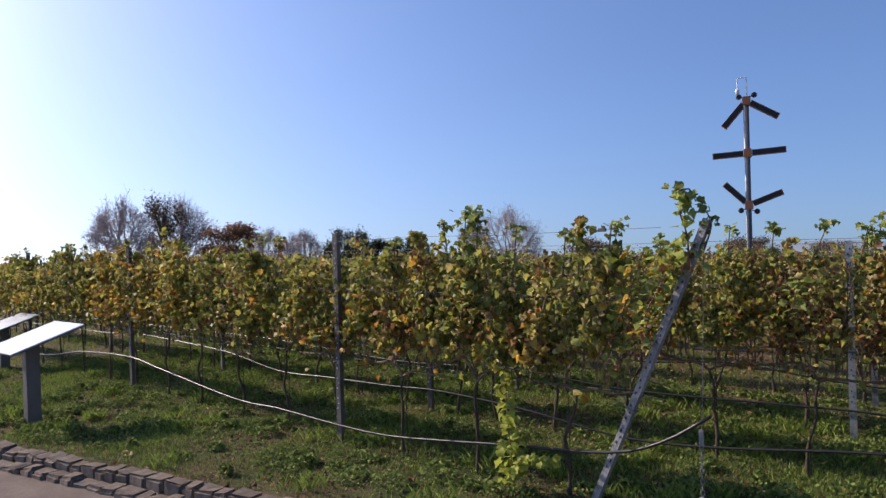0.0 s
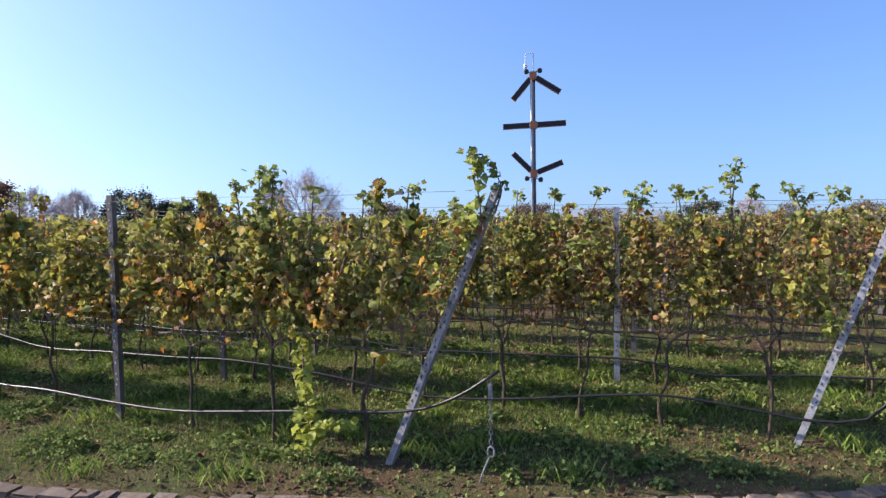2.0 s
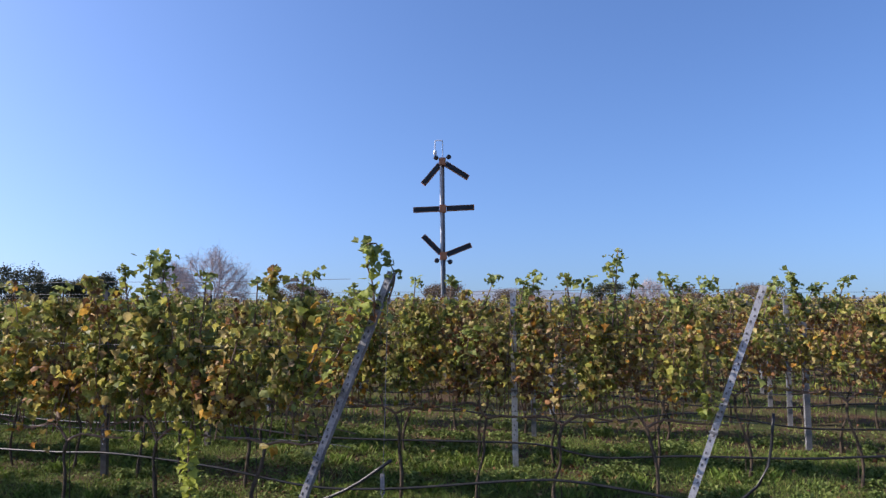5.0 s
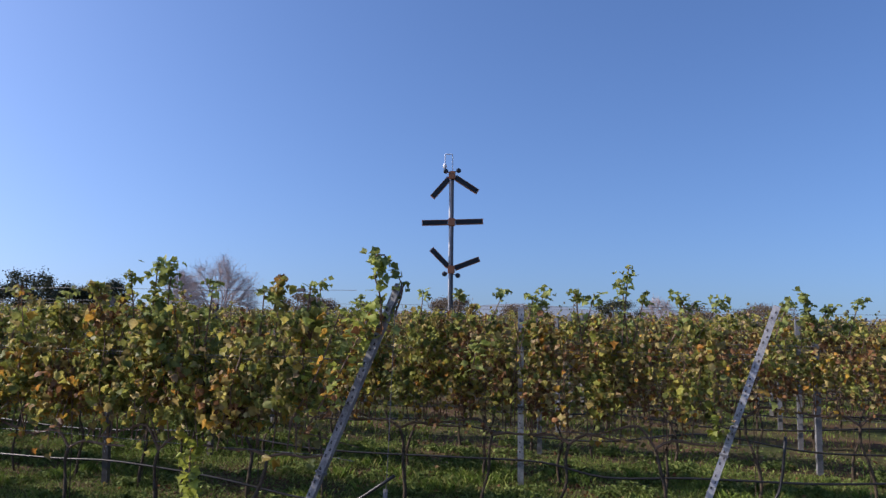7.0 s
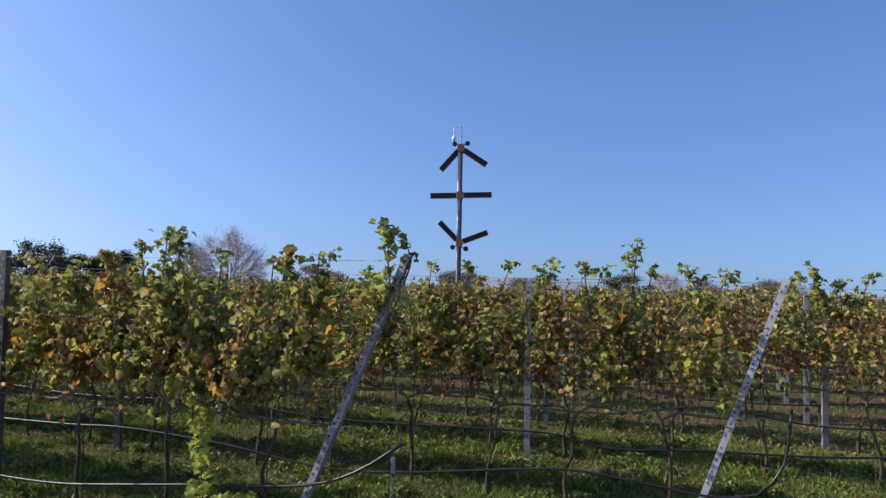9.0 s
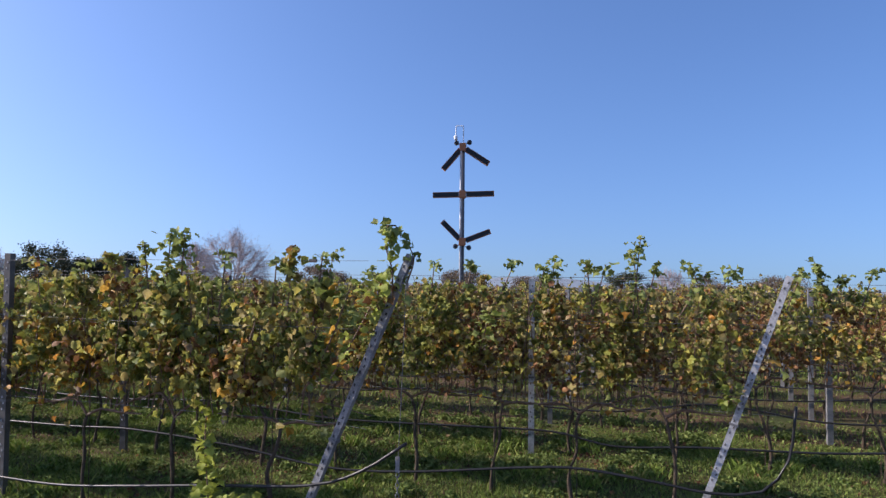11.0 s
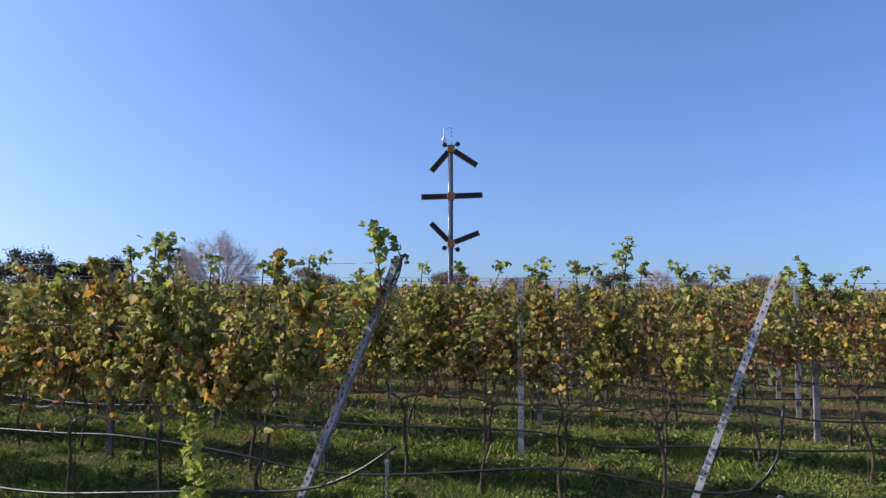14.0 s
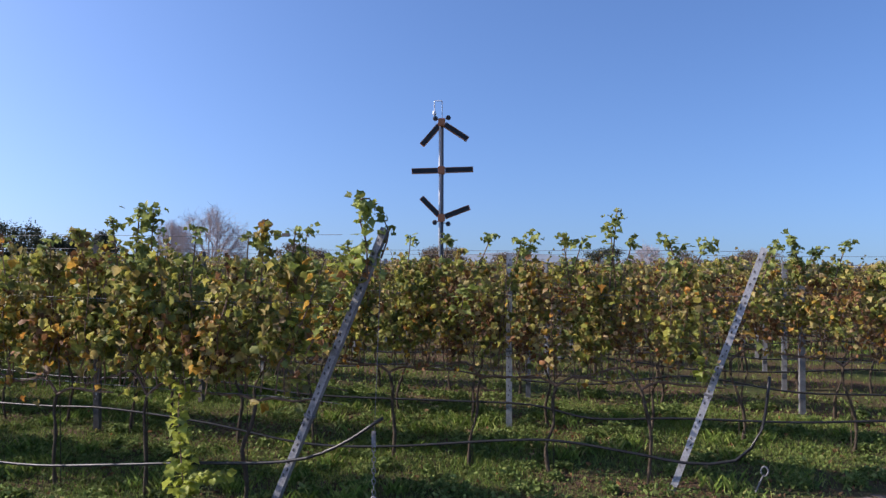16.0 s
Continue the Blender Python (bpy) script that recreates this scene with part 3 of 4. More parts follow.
for k in range(ROWS_N):
    y = ROW * k
    own = ROW_X.get(k, [])
    lo = STARTS[k] + 0.4
    hi = own[0][0] - 0.86 if own else ENDS[k] + 0.1
    for i, (x, tint) in enumerate(own):
        o = vine(300 + 40 * k + i, 1300 if k == 0 else 1600, LEAF_OUT, tint, (0.032, 0.078) if k == 0 else (0.026, 0.062), 0.92 if k == 0 else 0.98,
                 (1.84 if x < 1.2 else 1.75) if k == 0 else 1.67, [(g - x, z) for g, z in PEEPS.get(k, ()) if abs(g - x) < 0.6])
        o.matrix_basis = pose(x, y + 0.08, float(land(x, y)), rng.uniform(-2, 2)) @ Matrix.Diagonal((rng.uniform(1.0, 1.1), 1, rng.uniform(0.97, 1.04), 1))
        tagged(o, TINT_LABEL[tint], "grape vine", "vines in the rows")
    for x in np.arange(hi, lo, -0.86):
        src, tint = MIDDLE[int(rng.integers(0, 6))] if k < 3 else FAR[int(rng.integers(0, 6))]
        x = float(x) + rng.uniform(-0.1, 0.1)
        m = pose(x, y + (0.08 if k < 3 else 0), float(land(x, y)), rng.uniform(-2, 2), 0, rng.choice([0, 180])) @ Matrix.Diagonal((rng.uniform(0.97, 1.12), 1, rng.uniform(0.95, 1.03), 1))
        if k > 6 or x < -15:
            far_vines.append((src, m))
        else:
            tagged(copy_thing(src, m), TINT_LABEL[tint], "grape vine", "vines in the rows")
fv, ft, fk, off = [], [], [], 0
for src, m in far_vines:
    a = np.array(m)
    for c in src.children:
        me = c.data
        me.calc_loop_triangles()
        co, tri, mi = np.zeros(len(me.vertices) * 3), np.zeros(len(me.loop_triangles) * 3, int), np.zeros(len(me.loop_triangles), int)
        me.vertices.foreach_get("co", co)
        me.loop_triangles.foreach_get("vertices", tri)
        me.loop_triangles.foreach_get("material_index", mi)
        co = co.reshape(-1, 3) @ a[:3, :3].T + a[:3, 3]
        fv.append(co)
        ft.append(tri.reshape(-1, 3) + off)
        fk.append(mi if len(me.materials) > 1 else mi + len(LEAVES) + (0 if c.name.startswith("trunk") else 1))
        off += len(co)
tagged(new("far_vines", tri_mesh("far_vines", np.concatenate(fv), np.concatenate(ft), LEAVES + [BARK, CANE], np.concatenate(fk))),
       "further rows of autumn grape vines behind the near ones", "grape vines", kind="stuff")
for o, _ in MIDDLE + FAR:
    for c in list(o.children_recursive):
        bpy.data.objects.remove(c)
    bpy.data.objects.remove(o)

# single leaves, each a part of its shoot
ONE_LEAF = []
for i in range(15):
    r = np.random.default_rng(i)
    v, t, kk = leaf_cloud(np.zeros((1, 3)), np.array([1.0]), np.array([0]), LEAF_OUT, r, 0.4)
    ONE_LEAF.append(tri_mesh("leaf", v, t, [(LEAVES[0], FRESH, LEAVES[2], BRIGHT, LEAVES[4])[i % 5]]))


def vine_shoot(points, count, size, label, palette, seed, spread_w=0.02, tip=False):
    r = np.random.default_rng(seed)
    root = new("vine_shoot")
    root.matrix_basis = pose(*points[0])
    o = Vector(points[0])
    line = smooth_curve([Vector(p) - o for p in points], 0.04)
    v, f = tube(line, np.linspace(0.007, 0.004, len(line)), 5)
    child("stem", link_mesh("stem", v, f, [CANE]), root)
    for i in range(count):
        u = ((i + 0.5) / count) ** 0.65
        bunch = tip and u > 0.6
        q = line[int((0.82 + 0.17 * r.uniform() if bunch else u) * len(line))]
        s = size * r.uniform(0.6, 1.2)
        w = r.normal(0, spread_w * (1.5 if bunch else 1.0), 3)
        ml = ONE_LEAF[int(r.integers(0, 3)) * 5 + int(r.choice(palette))]
        child("leaf", ml, root, m=pose(q.x + w[0], q.y + w[1], q.z + w[2] * 0.4, r.uniform(-20, 20), r.uniform(-20, 20), r.uniform(0, 360)) @ Matrix.Scale(s, 4))
    return tagged(root, label, "vine shoot", "stray vine shoots")


vine_shoot([(2.06, -0.06, 1.0), (2.05, -0.1, 0.75), (2.08, -0.12, 0.45), (2.11, -0.12, 0.14)], 135, 0.068, "yellow-green vine shoot hanging to the grass", (1, 3, 3, 3, 3), 1, 0.045)
vine_shoot([(2.11, -0.12, 0.15), (2.22, -0.14, 0.27), (2.40, -0.1, 0.3)], 60, 0.08, "yellow-green vine shoot trailing low over the grass", (1, 3, 3), 2, 0.03)
vine_shoot([(3.42, -0.03, 1.62), (3.41, -0.03, 1.85), (3.37, -0.04, 2.0), (3.38, -0.02, 2.12)], 34, 0.062, "green vine shoot climbing past the slanting post", (0, 1, 1, 3), 3, 0.024)
vine_shoot([(3.38, -0.03, 1.98), (3.37, -0.03, 2.05), (3.38, -0.02, 2.12)], 14, 0.060, "crowded leafy tip of the climbing shoot", (0, 1, 3), 43, 0.03)
vine_shoot([(3.34, -0.04, 1.55), (3.30, -0.05, 1.68), (3.31, -0.04, 1.80)], 46, 0.062, "green leaves bunched against the slanting post", (0, 1, 3, 3), 44, 0.05)
vine_shoot([(3.34, 0.0, 2.12), (3.42, 0, 2.13), (3.46, 0, 2.05)], 7, 0.068, "green vine shoot tip drooping over the slanting post", (0, 0, 1), 4)
vine_shoot([(3.5, 0.0, 1.75), (3.55, 0, 1.9), (3.52, 0, 1.99)], 12, 0.06, "small green shoot at the top of the slanting post", (0, 0, 1), 40)
vine_shoot([(2.9, -0.02, 1.0), (3.1, -0.05, 1.3), (3.22, -0.06, 1.5), (3.36, -0.05, 1.75)], 95, 0.062, "golden vine shoot tied along the slanting post", (1, 1, 2, 3, 4), 41, 0.07)
vine_shoot([(2.75, 0.0, 1.0), (2.95, 0.0, 1.35), (3.1, 0.02, 1.75)], 95, 0.06, "yellowing vine shoot trained towards the end post", (0, 1, 1, 2, 3), 42, 0.09)
vine_shoot([(5.52, 1.36, 1.02), (5.5, 1.33, 0.95), (5.49, 1.32, 0.9)], 22, 0.08, "lime leaf cluster beside the pale slanting post", (3, 3, 1), 5)
vine_shoot([(5.8, 1.36, 1.15), (5.77, 1.36, 1.2)], 3, 0.09, "yellow leaf tuft on the pale slanting post", (2, 1), 6)
TIPS = [(0, 1.62, 2.10, 0.05, 26), (0, 1.74, 2.08, 0.04, 26), (0, 1.37, 2.02, -0.02, 16), (0, 1.13, 1.88, 0.05, 12), (0, 0.8, 1.86, 0.03, 12), (0, 0.3, 1.88, 0.05, 12), 
        (0, -1.21, 1.98, 0.03, 16), (0, -2.9, 1.93, 0.05, 12), (0, -6.49, 2.02, 0.05, 24), (0, -6.7, 2.0, 0.05, 20), (0, -8.58, 2.0, 0.03, 12), (0, 2.1, 1.93, 0.04, 14), (0, 2.52, 1.88, 0.03, 12), (0, 2.88, 1.93, 0.04, 12),
        (1, 1.75, 1.89, 0.05, 18), (1, 2.2, 1.99, 0.06, 20), (1, 2.58, 1.85, 0.0, 12), (1, 3.17, 1.9, 0.03, 12), (1, 3.5, 1.91, 0.03, 16), (1, 3.88, 1.92, 0.1, 14), (1, 4.21, 1.93, 0.05, 24),
        (1, 4.12, 1.86, 0.05, 18), (1, 4.45, 1.91, -0.03, 18), (1, 4.61, 1.89, 0.06, 12), (1, 4.87, 2.10, 0.03, 18), (1, 4.82, 1.95, -0.02, 16), (1, 4.99, 1.89, 0.05, 14), (1, 5.23, 1.9, -0.08, 20), (1, 5.35, 1.83, 0.1, 16),
        (1, 5.53, 1.85, 0.1, 18), (2, 6.33, 1.92, -0.05, 24), (2, 6.2, 1.85, 0.06, 18), (2, 6.53, 1.8, 0.08, 16), (2, 6.77, 1.86, 0.05, 20), (2, 7.3, 1.85, 0.05, 16)]
for i, (k, x, z, dx, n) in enumerate(TIPS):
    y = ROW * k
    vine_shoot([(x - dx * 2, y + 0.05, 1.5), (x - dx, y + 0.04, (1.5 + z) / 2), (x, y + 0.02, z + 0.01)], int(n * (1.9 if n < 24 else 2.5)), 0.056 if n < 24 else 0.066, "green vine shoot reaching above the top wire", (0, 1, 1), 20 + i, 0.022 if n < 24 else 0.035, n < 24)

vine_shoot([(3.62, 1.34, 1.22), (3.66, 1.32, 1.36), (3.69, 1.32, 1.52)], 34, 0.07, "fresh green vine shoot among browning leaves", (1, 1, 3), 45, 0.05)

# ---- information boards ----
def reading_board(at, yaw, label):
    root = new("reading_board")
    root.matrix_basis = pose(*at, 0, 0, yaw)
    part("post", box_bm(0.12, 0.14, 1.12, (0, 0, 0.32), 0.004), SIGN_POST, root, "grey-brown enamelled flat post")
    tilt = Matrix.Translation((-0.05, 0.06, 0.947)) @ Matrix.Rotation(radians(18), 4, "X")
    part("panel", box_bm(0.80, 0.78, 0.012, (0, 0, 0), 0.003), SIGN_WHITE, root, "pale printed panel reflecting the sky", m=tilt)
    part("rim", box_bm(0.78, 0.76, 0.02, (0, 0, -0.0165), 0.004), SIGN_POST, root, m=tilt)
    part("bracket", box_bm(0.3, 0.3, 0.05, (0, 0, -0.051), 0.004), SIGN_POST, root, m=tilt)
    return tagged(root, label, "information board", "reading boards")


reading_board((-3.36, -1.56, 0.0), 2, "slanted white information board on a grey post beside the kerb")
reading_board((-8.1, -0.50, -0.2), 2, "slanted white information board on a grey post near the vines")

# ---- the mast with black arms ----
mast = new("signal_mast")
MX, MY = -3.67, 23.8
MZ = float(land(MX, MY))
mast.matrix_basis = pose(MX, MY, MZ, 0, 0, 17.6)
UP = -MZ
v, f = tube([(0, 0, -0.3), (0, 0, 3), (0, 0, 7.3 + UP)], 0.085, 14)
child("pole", link_mesh("pole", v, f, [POLE], smooth=True), mast)

v, f = tube([(-0.075, -0.075, -0.3), (-0.075, -0.075, 3), (-0.075, -0.075, 7.15 + UP)], 0.05, 10)
child("conduit", link_mesh("conduit", v, f, [STEEL_PALE], smooth=True), mast, "pale galvanised pipe fixed along the pole")


def arm(z, ex, ez):
    d = Vector((ex, 0, ez - z))
    n = d.length
    bm = box_bm(n - 0.22, 0.15, 0.19, (n / 2 + 0.05, 0, 0), 0.015)
    ob = part("arm", bm, BLACK, mast, "black slatted arm with orange edging", m=Matrix.Translation((0, -0.03, z + UP)) @ Matrix.Rotation(-math.atan2(d.z, d.x), 4, "Y"))
    for s in (-1, 1):
        part("edging", box_bm(n - 0.2, 0.17, 0.022, (n / 2 + 0.05, 0, s * 0.106), 0.003), ORANGE, ob)
    part("end_cap", box_bm(0.03, 0.18, 0.235, (n - 0.04, 0, 0), 0.004), ORANGE, ob)
    k = 0.3
    while k < n - 0.12:
        part("slat", box_bm(0.02, 0.02, 0.17, (k, -0.082, 0)), SLOT, ob)
        k += 0.11
    return ob


for z, ex, ez in ((7.15, -0.86, 6.16), (7.15, 1.13, 6.42), (5.11, -1.3, 5.07), (5.11, 1.37, 5.16), (3.08, -0.88, 3.97), (3.08, 1.22, 3.55)):
    arm(z, ex, ez)
for z in (7.15, 5.11, 3.08):
    part("hub", box_bm(0.30, 0.26, 0.34, (0, -0.03, z + UP), 0.03), ORANGE, mast, "orange-brown hub box")
for sx, z in ((-0.27, 7.33), (0.28, 7.36), (-0.29, 2.89), (0.28, 2.83)):
    bm = bmesh.new()
    bmesh.ops.create_cone(bm, cap_ends=True, segments=14, radius1=0.11, radius2=0.075, depth=0.12, matrix=Matrix.Translation((sx, -0.08, z + UP)) @ Matrix.Rotation(radians(90), 4, "X"))
    box_bm(abs(sx), 0.03, 0.03, (sx / 2, 0.0, z + UP - (0.04 if z > 5 else -0.04)), bm=bm)
    part("lamp_cup", bm, BLACK, mast, "small round black cup")
v, f = tube(smooth_curve([(0.02, 0, 7.25 + UP), (0.02, 0, 7.9 + UP), (0.01, 0, 8.07 + UP), (-0.02, 0, 8.08 + UP), (-0.27, 0, 8.08 + UP), (-0.30, 0, 8.05 + UP), (-0.31, 0, 7.65 + UP)], 0.04), 0.022, 8)
child("hook_pipe", link_mesh("hook_pipe", v, f, [WHITE], smooth=True), mast, "thin pale bent pipe")
bm = bmesh.new()
bmesh.ops.create_uvsphere(bm, u_segments=14, v_segments=10, radius=0.085, matrix=Matrix.Translation((-0.31, 0, 7.56 + UP)) @ Matrix.Diagonal((1, 1, 1.5, 1)))
part("bulb", bm, WHITE, mast, "white drop-shaped weight", smooth=True)
tagged(mast, "tall steel mast with six black arms behind the vines", "mast")


# ---- trees beyond the vineyard ----
def bare_tree(at, height, width, seed, label):
    """A leafless tree: forking limbs that fill a rounded crown, and a haze of fine twigs at their ends."""
    r = np.random.default_rng(seed)
    root = new("bare_tree")
    root.matrix_basis = pose(*at)
    limbs, fine = [], []
    fork = Vector((0, 0, height * r.uniform(0.16, 0.24)))
    limbs.append(tube([(0, 0, -0.4), (0.04 * height * r.uniform(-1, 1), 0, fork.z * 0.6), fork], [height * 0.03, height * 0.022, height * 0.02], 8))

    def rim(a, e, k):
        """A point of the crown: bearing a, elevation e, at k of the way to its outside."""
        lump = 1 + 0.13 * math.sin(3 * a + seed) * math.cos(4 * e + seed) + 0.06 * math.sin(7 * a + 5 * e)
        q = Vector((math.cos(a) * math.cos(e) * width / 2, math.sin(a) * math.cos(e) * width / 2, math.sin(e) * height * 0.60)) * k * lump
        return Vector((q.x, q.y, height * 0.40 + q.z))

    for i in range(15):
        a, e = 2.4 * i + r.uniform(-0.3, 0.3), math.asin(min(0.98, max(-0.25, -0.25 + 1.25 * (i + 0.5) / 15)))
        mid = rim(a, e, 0.55)
        arc = smooth_curve([fork, fork.lerp(mid, 0.5) + Vector(r.normal(0, 0.03 * height, 3)), mid], 0.4)
        limbs.append(tube(arc, np.linspace(height * 0.012, height * 0.006, len(arc)), 6))
        for j in range(7):
            a2, e2 = a + r.normal(0, 0.42), e + r.normal(0, 0.3)
            p = fork.lerp(mid, r.uniform(0.6, 1.0)) + Vector((0, 0, 0.02 * height))
            q = rim(a2, e2, r.uniform(0.72, 0.88))
            limbs.append(tube([p, p.lerp(q, 0.5) + Vector(r.normal(0, 0.015 * height, 3)), q], [height * 0.0052, height * 0.004, height * 0.0025], 4))
            for t in range(9):
                s = p.lerp(q, r.uniform(0.3, 1.0))
                out = rim(a2 + r.normal(0, 0.22), e2 + r.normal(0, 0.2), r.uniform(0.86, 1.04))
                d = (out - s) * r.uniform(0.5, 0.9) + Vector(r.normal(0, 0.025 * height, 3))
                bend = s + d * 0.5 + Vector(r.normal(0, 0.01 * height, 3))
                fine.append(tube([s, bend, s + d], [0.016, 0.011, 0.007], 3))
                for _ in range(4):
                    b = s + d * r.uniform(0.1, 1.0)
                    n = d.normalized() * 0.6 + Vector(r.normal(0, 0.6, 3))
                    fine.append(tube([b, b + n * height * r.uniform(0.03, 0.075)], [0.010, 0.006], 3))
    v, f = join(limbs)
    child("trunk", link_mesh("trunk", v, f, [TWIG_GREY]), root)
    v, f = join(fine)
    child("crown", link_mesh("crown", v, f, [TWIG_GREY]), root, "fine leafless twigs")
    return tagged(root, label, "tree", "trees beyond the vineyard")


def leafy_tree(at, height, width, seed, label, mat, count=2600, size=1.0, low=0.15):
    r = np.random.default_rng(seed)
    root = new("leafy_tree")
    root.matrix_basis = pose(*at)
    limbs = [tube([(0, 0, -0.4), (0.05, 0, height * 0.4), (0, 0.1, height * 0.85)], [height * 0.03, height * 0.02, height * 0.006], 7)]
    centres = []
    for i in range(26):
        h = r.uniform(low, 0.96)
        w = width / 2 * math.sqrt(max(0.05, 1 - ((h - 0.5) / 0.55) ** 2)) * r.uniform(0.4, 1.0)
        a = r.uniform(0, 2 * math.pi)
        c = Vector((w * math.cos(a), w * math.sin(a), h * height))
        limbs.append(tube([(0, 0, c.z * 0.6), c * 0.6 + Vector((0, 0, c.z * 0.25)), c], [height * 0.01, height * 0.006, 0.01], 4))
        centres.append(c)
    v, f = join(limbs)
    child("trunk", link_mesh("trunk", v, f, [BARK]), root)
    c = np.array(centres)[r.integers(0, 26, count)]
    pos = c + r.normal(0, 1, (count, 3)) * np.array([width * 0.075, width * 0.075, height * 0.06])
    v, t, kk = leaf_cloud(pos, r.uniform(0.07, 0.16, count) * size, np.zeros(count, int), LEAF_LOW, r)
    child("crown", tri_mesh("crown", v, t, [mat], kk), root)
    return tagged(root, label, "tree", "trees beyond the vineyard")


EYE0 = Vector((5.1, -4.1, 1.83))


def away(dx, dy, dist):
    n = math.hypot(dx, dy)
    x, y = EYE0.x + dx / n * dist, EYE0.y + dy / n * dist
    return x, y, float(land(x, y))


def top_at(dist, rise, g):
    return EYE0.z + rise * dist - g


for dx, dy, dist, rise, width, kind, seed in (
        (-0.920, 0.392, 62, 0.080, 5.8, "bare", 1), (-0.888, 0.460, 66, 0.080, 6.8, "bare", 2), (-0.898, 0.440, 64, 0.078, 4.4, "sparse", 3),
        (-0.857, 0.513, 60, 0.038, 6.0, "rust", 4), (-0.83, 0.56, 75, 0.034, 6, "bare", 5), (-0.80, 0.60, 80, 0.033, 5.0, "bare", 6),
        (-0.762, 0.648, 80, 0.031, 4.8, "dark", 7), (-0.745, 0.666, 85, 0.020, 4, "dark", 8), (-0.72, 0.69, 80, 0.016, 4, "dark", 9), (-0.69, 0.72, 90, 0.018, 4, "dark", 10),
        (-0.592, 0.806, 85, 0.057, 10.0, "bare", 11), (-0.63, 0.775, 88, 0.036, 5, "bare", 12), (-0.49, 0.87, 95, 0.004, 7, "buff", 13),
        (-0.30, 0.95, 110, 0.0, 8, "buff", 14), (-0.07, 1.0, 110, -0.001, 7, "dark", 15), (-0.014, 1.0, 120, 0.006, 7, "bare", 16), (0.05, 1.0, 120, -0.004, 9, "buff", 17),
        (0.12, 0.99, 130, -0.004, 10, "buff", 18), (-0.20, 0.98, 130, -0.008, 10, "buff", 19)):
    x, y, g = away(dx, dy, dist)
    h = max(2.5, top_at(dist, rise, g))
    if kind == "bare":
        bare_tree((x, y, g), h, width, seed, "bare grey-brown tree beyond the vineyard")
    else:
        leafy_tree((x, y, g), h, width, seed, {"dark": "dark evergreen tree beyond the vineyard", "sparse": "brown thinning tree among bare ones beyond the vineyard", "rust": "rust-brown autumn tree beyond the vineyard",
                                               "buff": "pale buff autumn tree in the hazy distance"}[kind], {"dark": TREE_DARK, "sparse": TREE_BROWN, "rust": TREE_RUST, "buff": TREE_BUFF}[kind], 4500 if kind == "sparse" else 9000, 1.0 if kind == "sparse" else 1.25)

# far hills, with the haze put into their pale blue colour
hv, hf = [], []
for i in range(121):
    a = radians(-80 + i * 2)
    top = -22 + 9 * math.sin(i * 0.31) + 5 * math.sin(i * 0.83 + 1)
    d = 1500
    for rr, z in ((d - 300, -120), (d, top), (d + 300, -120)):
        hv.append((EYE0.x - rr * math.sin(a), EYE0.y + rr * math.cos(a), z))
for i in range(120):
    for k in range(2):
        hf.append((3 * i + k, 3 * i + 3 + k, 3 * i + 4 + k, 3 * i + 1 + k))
tagged(new("backdrop", link_mesh("backdrop", hv, hf, [HAZE], smooth=True)), "distant hills coloured pale blue to stand for haze", "hills", kind="structure")

# ---- grass, weeds and fallen leaves ----
def patch(x, y):
    """How grassy the ground is, 0 to 1: bare earth by the kerb and under the rows."""
    s = 0.5 + 0.28 * np.sin(1.3 * x + 0.8 * np.sin(1.9 * y)) * np.cos(1.1 * y + 0.5 * x) + 0.25 * np.sin(3.7 * x + 2.2 * y) * np.sin(2.9 * y - 1.4 * x)
    verge = np.clip((y - kerb_y(x)) / 1.7 + 0.5 * (x < 0.6), 0.0, 1)
    bare = np.where(x < 0.3, 0.74, 0.14)
    return np.clip(s * (bare + (1 - bare) * verge), 0, 1)


def grass(name, n, x0, x1, y0, y1, tall, width, seed, gate):
    r = np.random.default_rng(seed)
    x, y = r.uniform(x0, x1, n), r.uniform(y0, y1, n)
    p = patch(x, y)
    keep = (r.uniform(0, 1, n) < p ** gate + 0.06) & (y > kerb_y(x) + 0.03) & (x < 30)
    x, y, p = x[keep], y[keep], p[keep]
    n = len(x)
    h = tall * r.uniform(0.35, 1.0, n) * (0.35 + 1.0 * p)
    a, b = r.uniform(0, 2 * np.pi, n), r.uniform(0, 2 * np.pi, n)
    w = width * r.uniform(0.6, 1.3, n)
    z = land(x, y) - 0.005
    bend = h * r.uniform(0.1, 0.9, n)
    base = np.stack([x, y, z], -1)
    side = np.stack([np.cos(a) * w, np.sin(a) * w, 0 * a], -1)
    lean = np.stack([np.cos(b) * bend, np.sin(b) * bend, h], -1)
    mid = base + lean * np.array([0.35, 0.35, 0.62])
    v = np.stack([base - side / 2, base + side / 2, mid + side * 0.4, mid - side * 0.4, base + lean], 1).reshape(-1, 3)
    i = np.arange(n)[:, None] * 5
    t = np.concatenate([i + [0, 1, 2], i + [0, 2, 3], i + [3, 2, 4]], 1).reshape(-1, 3)
    return tagged(new(name, tri_mesh(name, v, t, [GRASS])), "rough green autumn grass between the vine rows", "grass", kind="stuff")


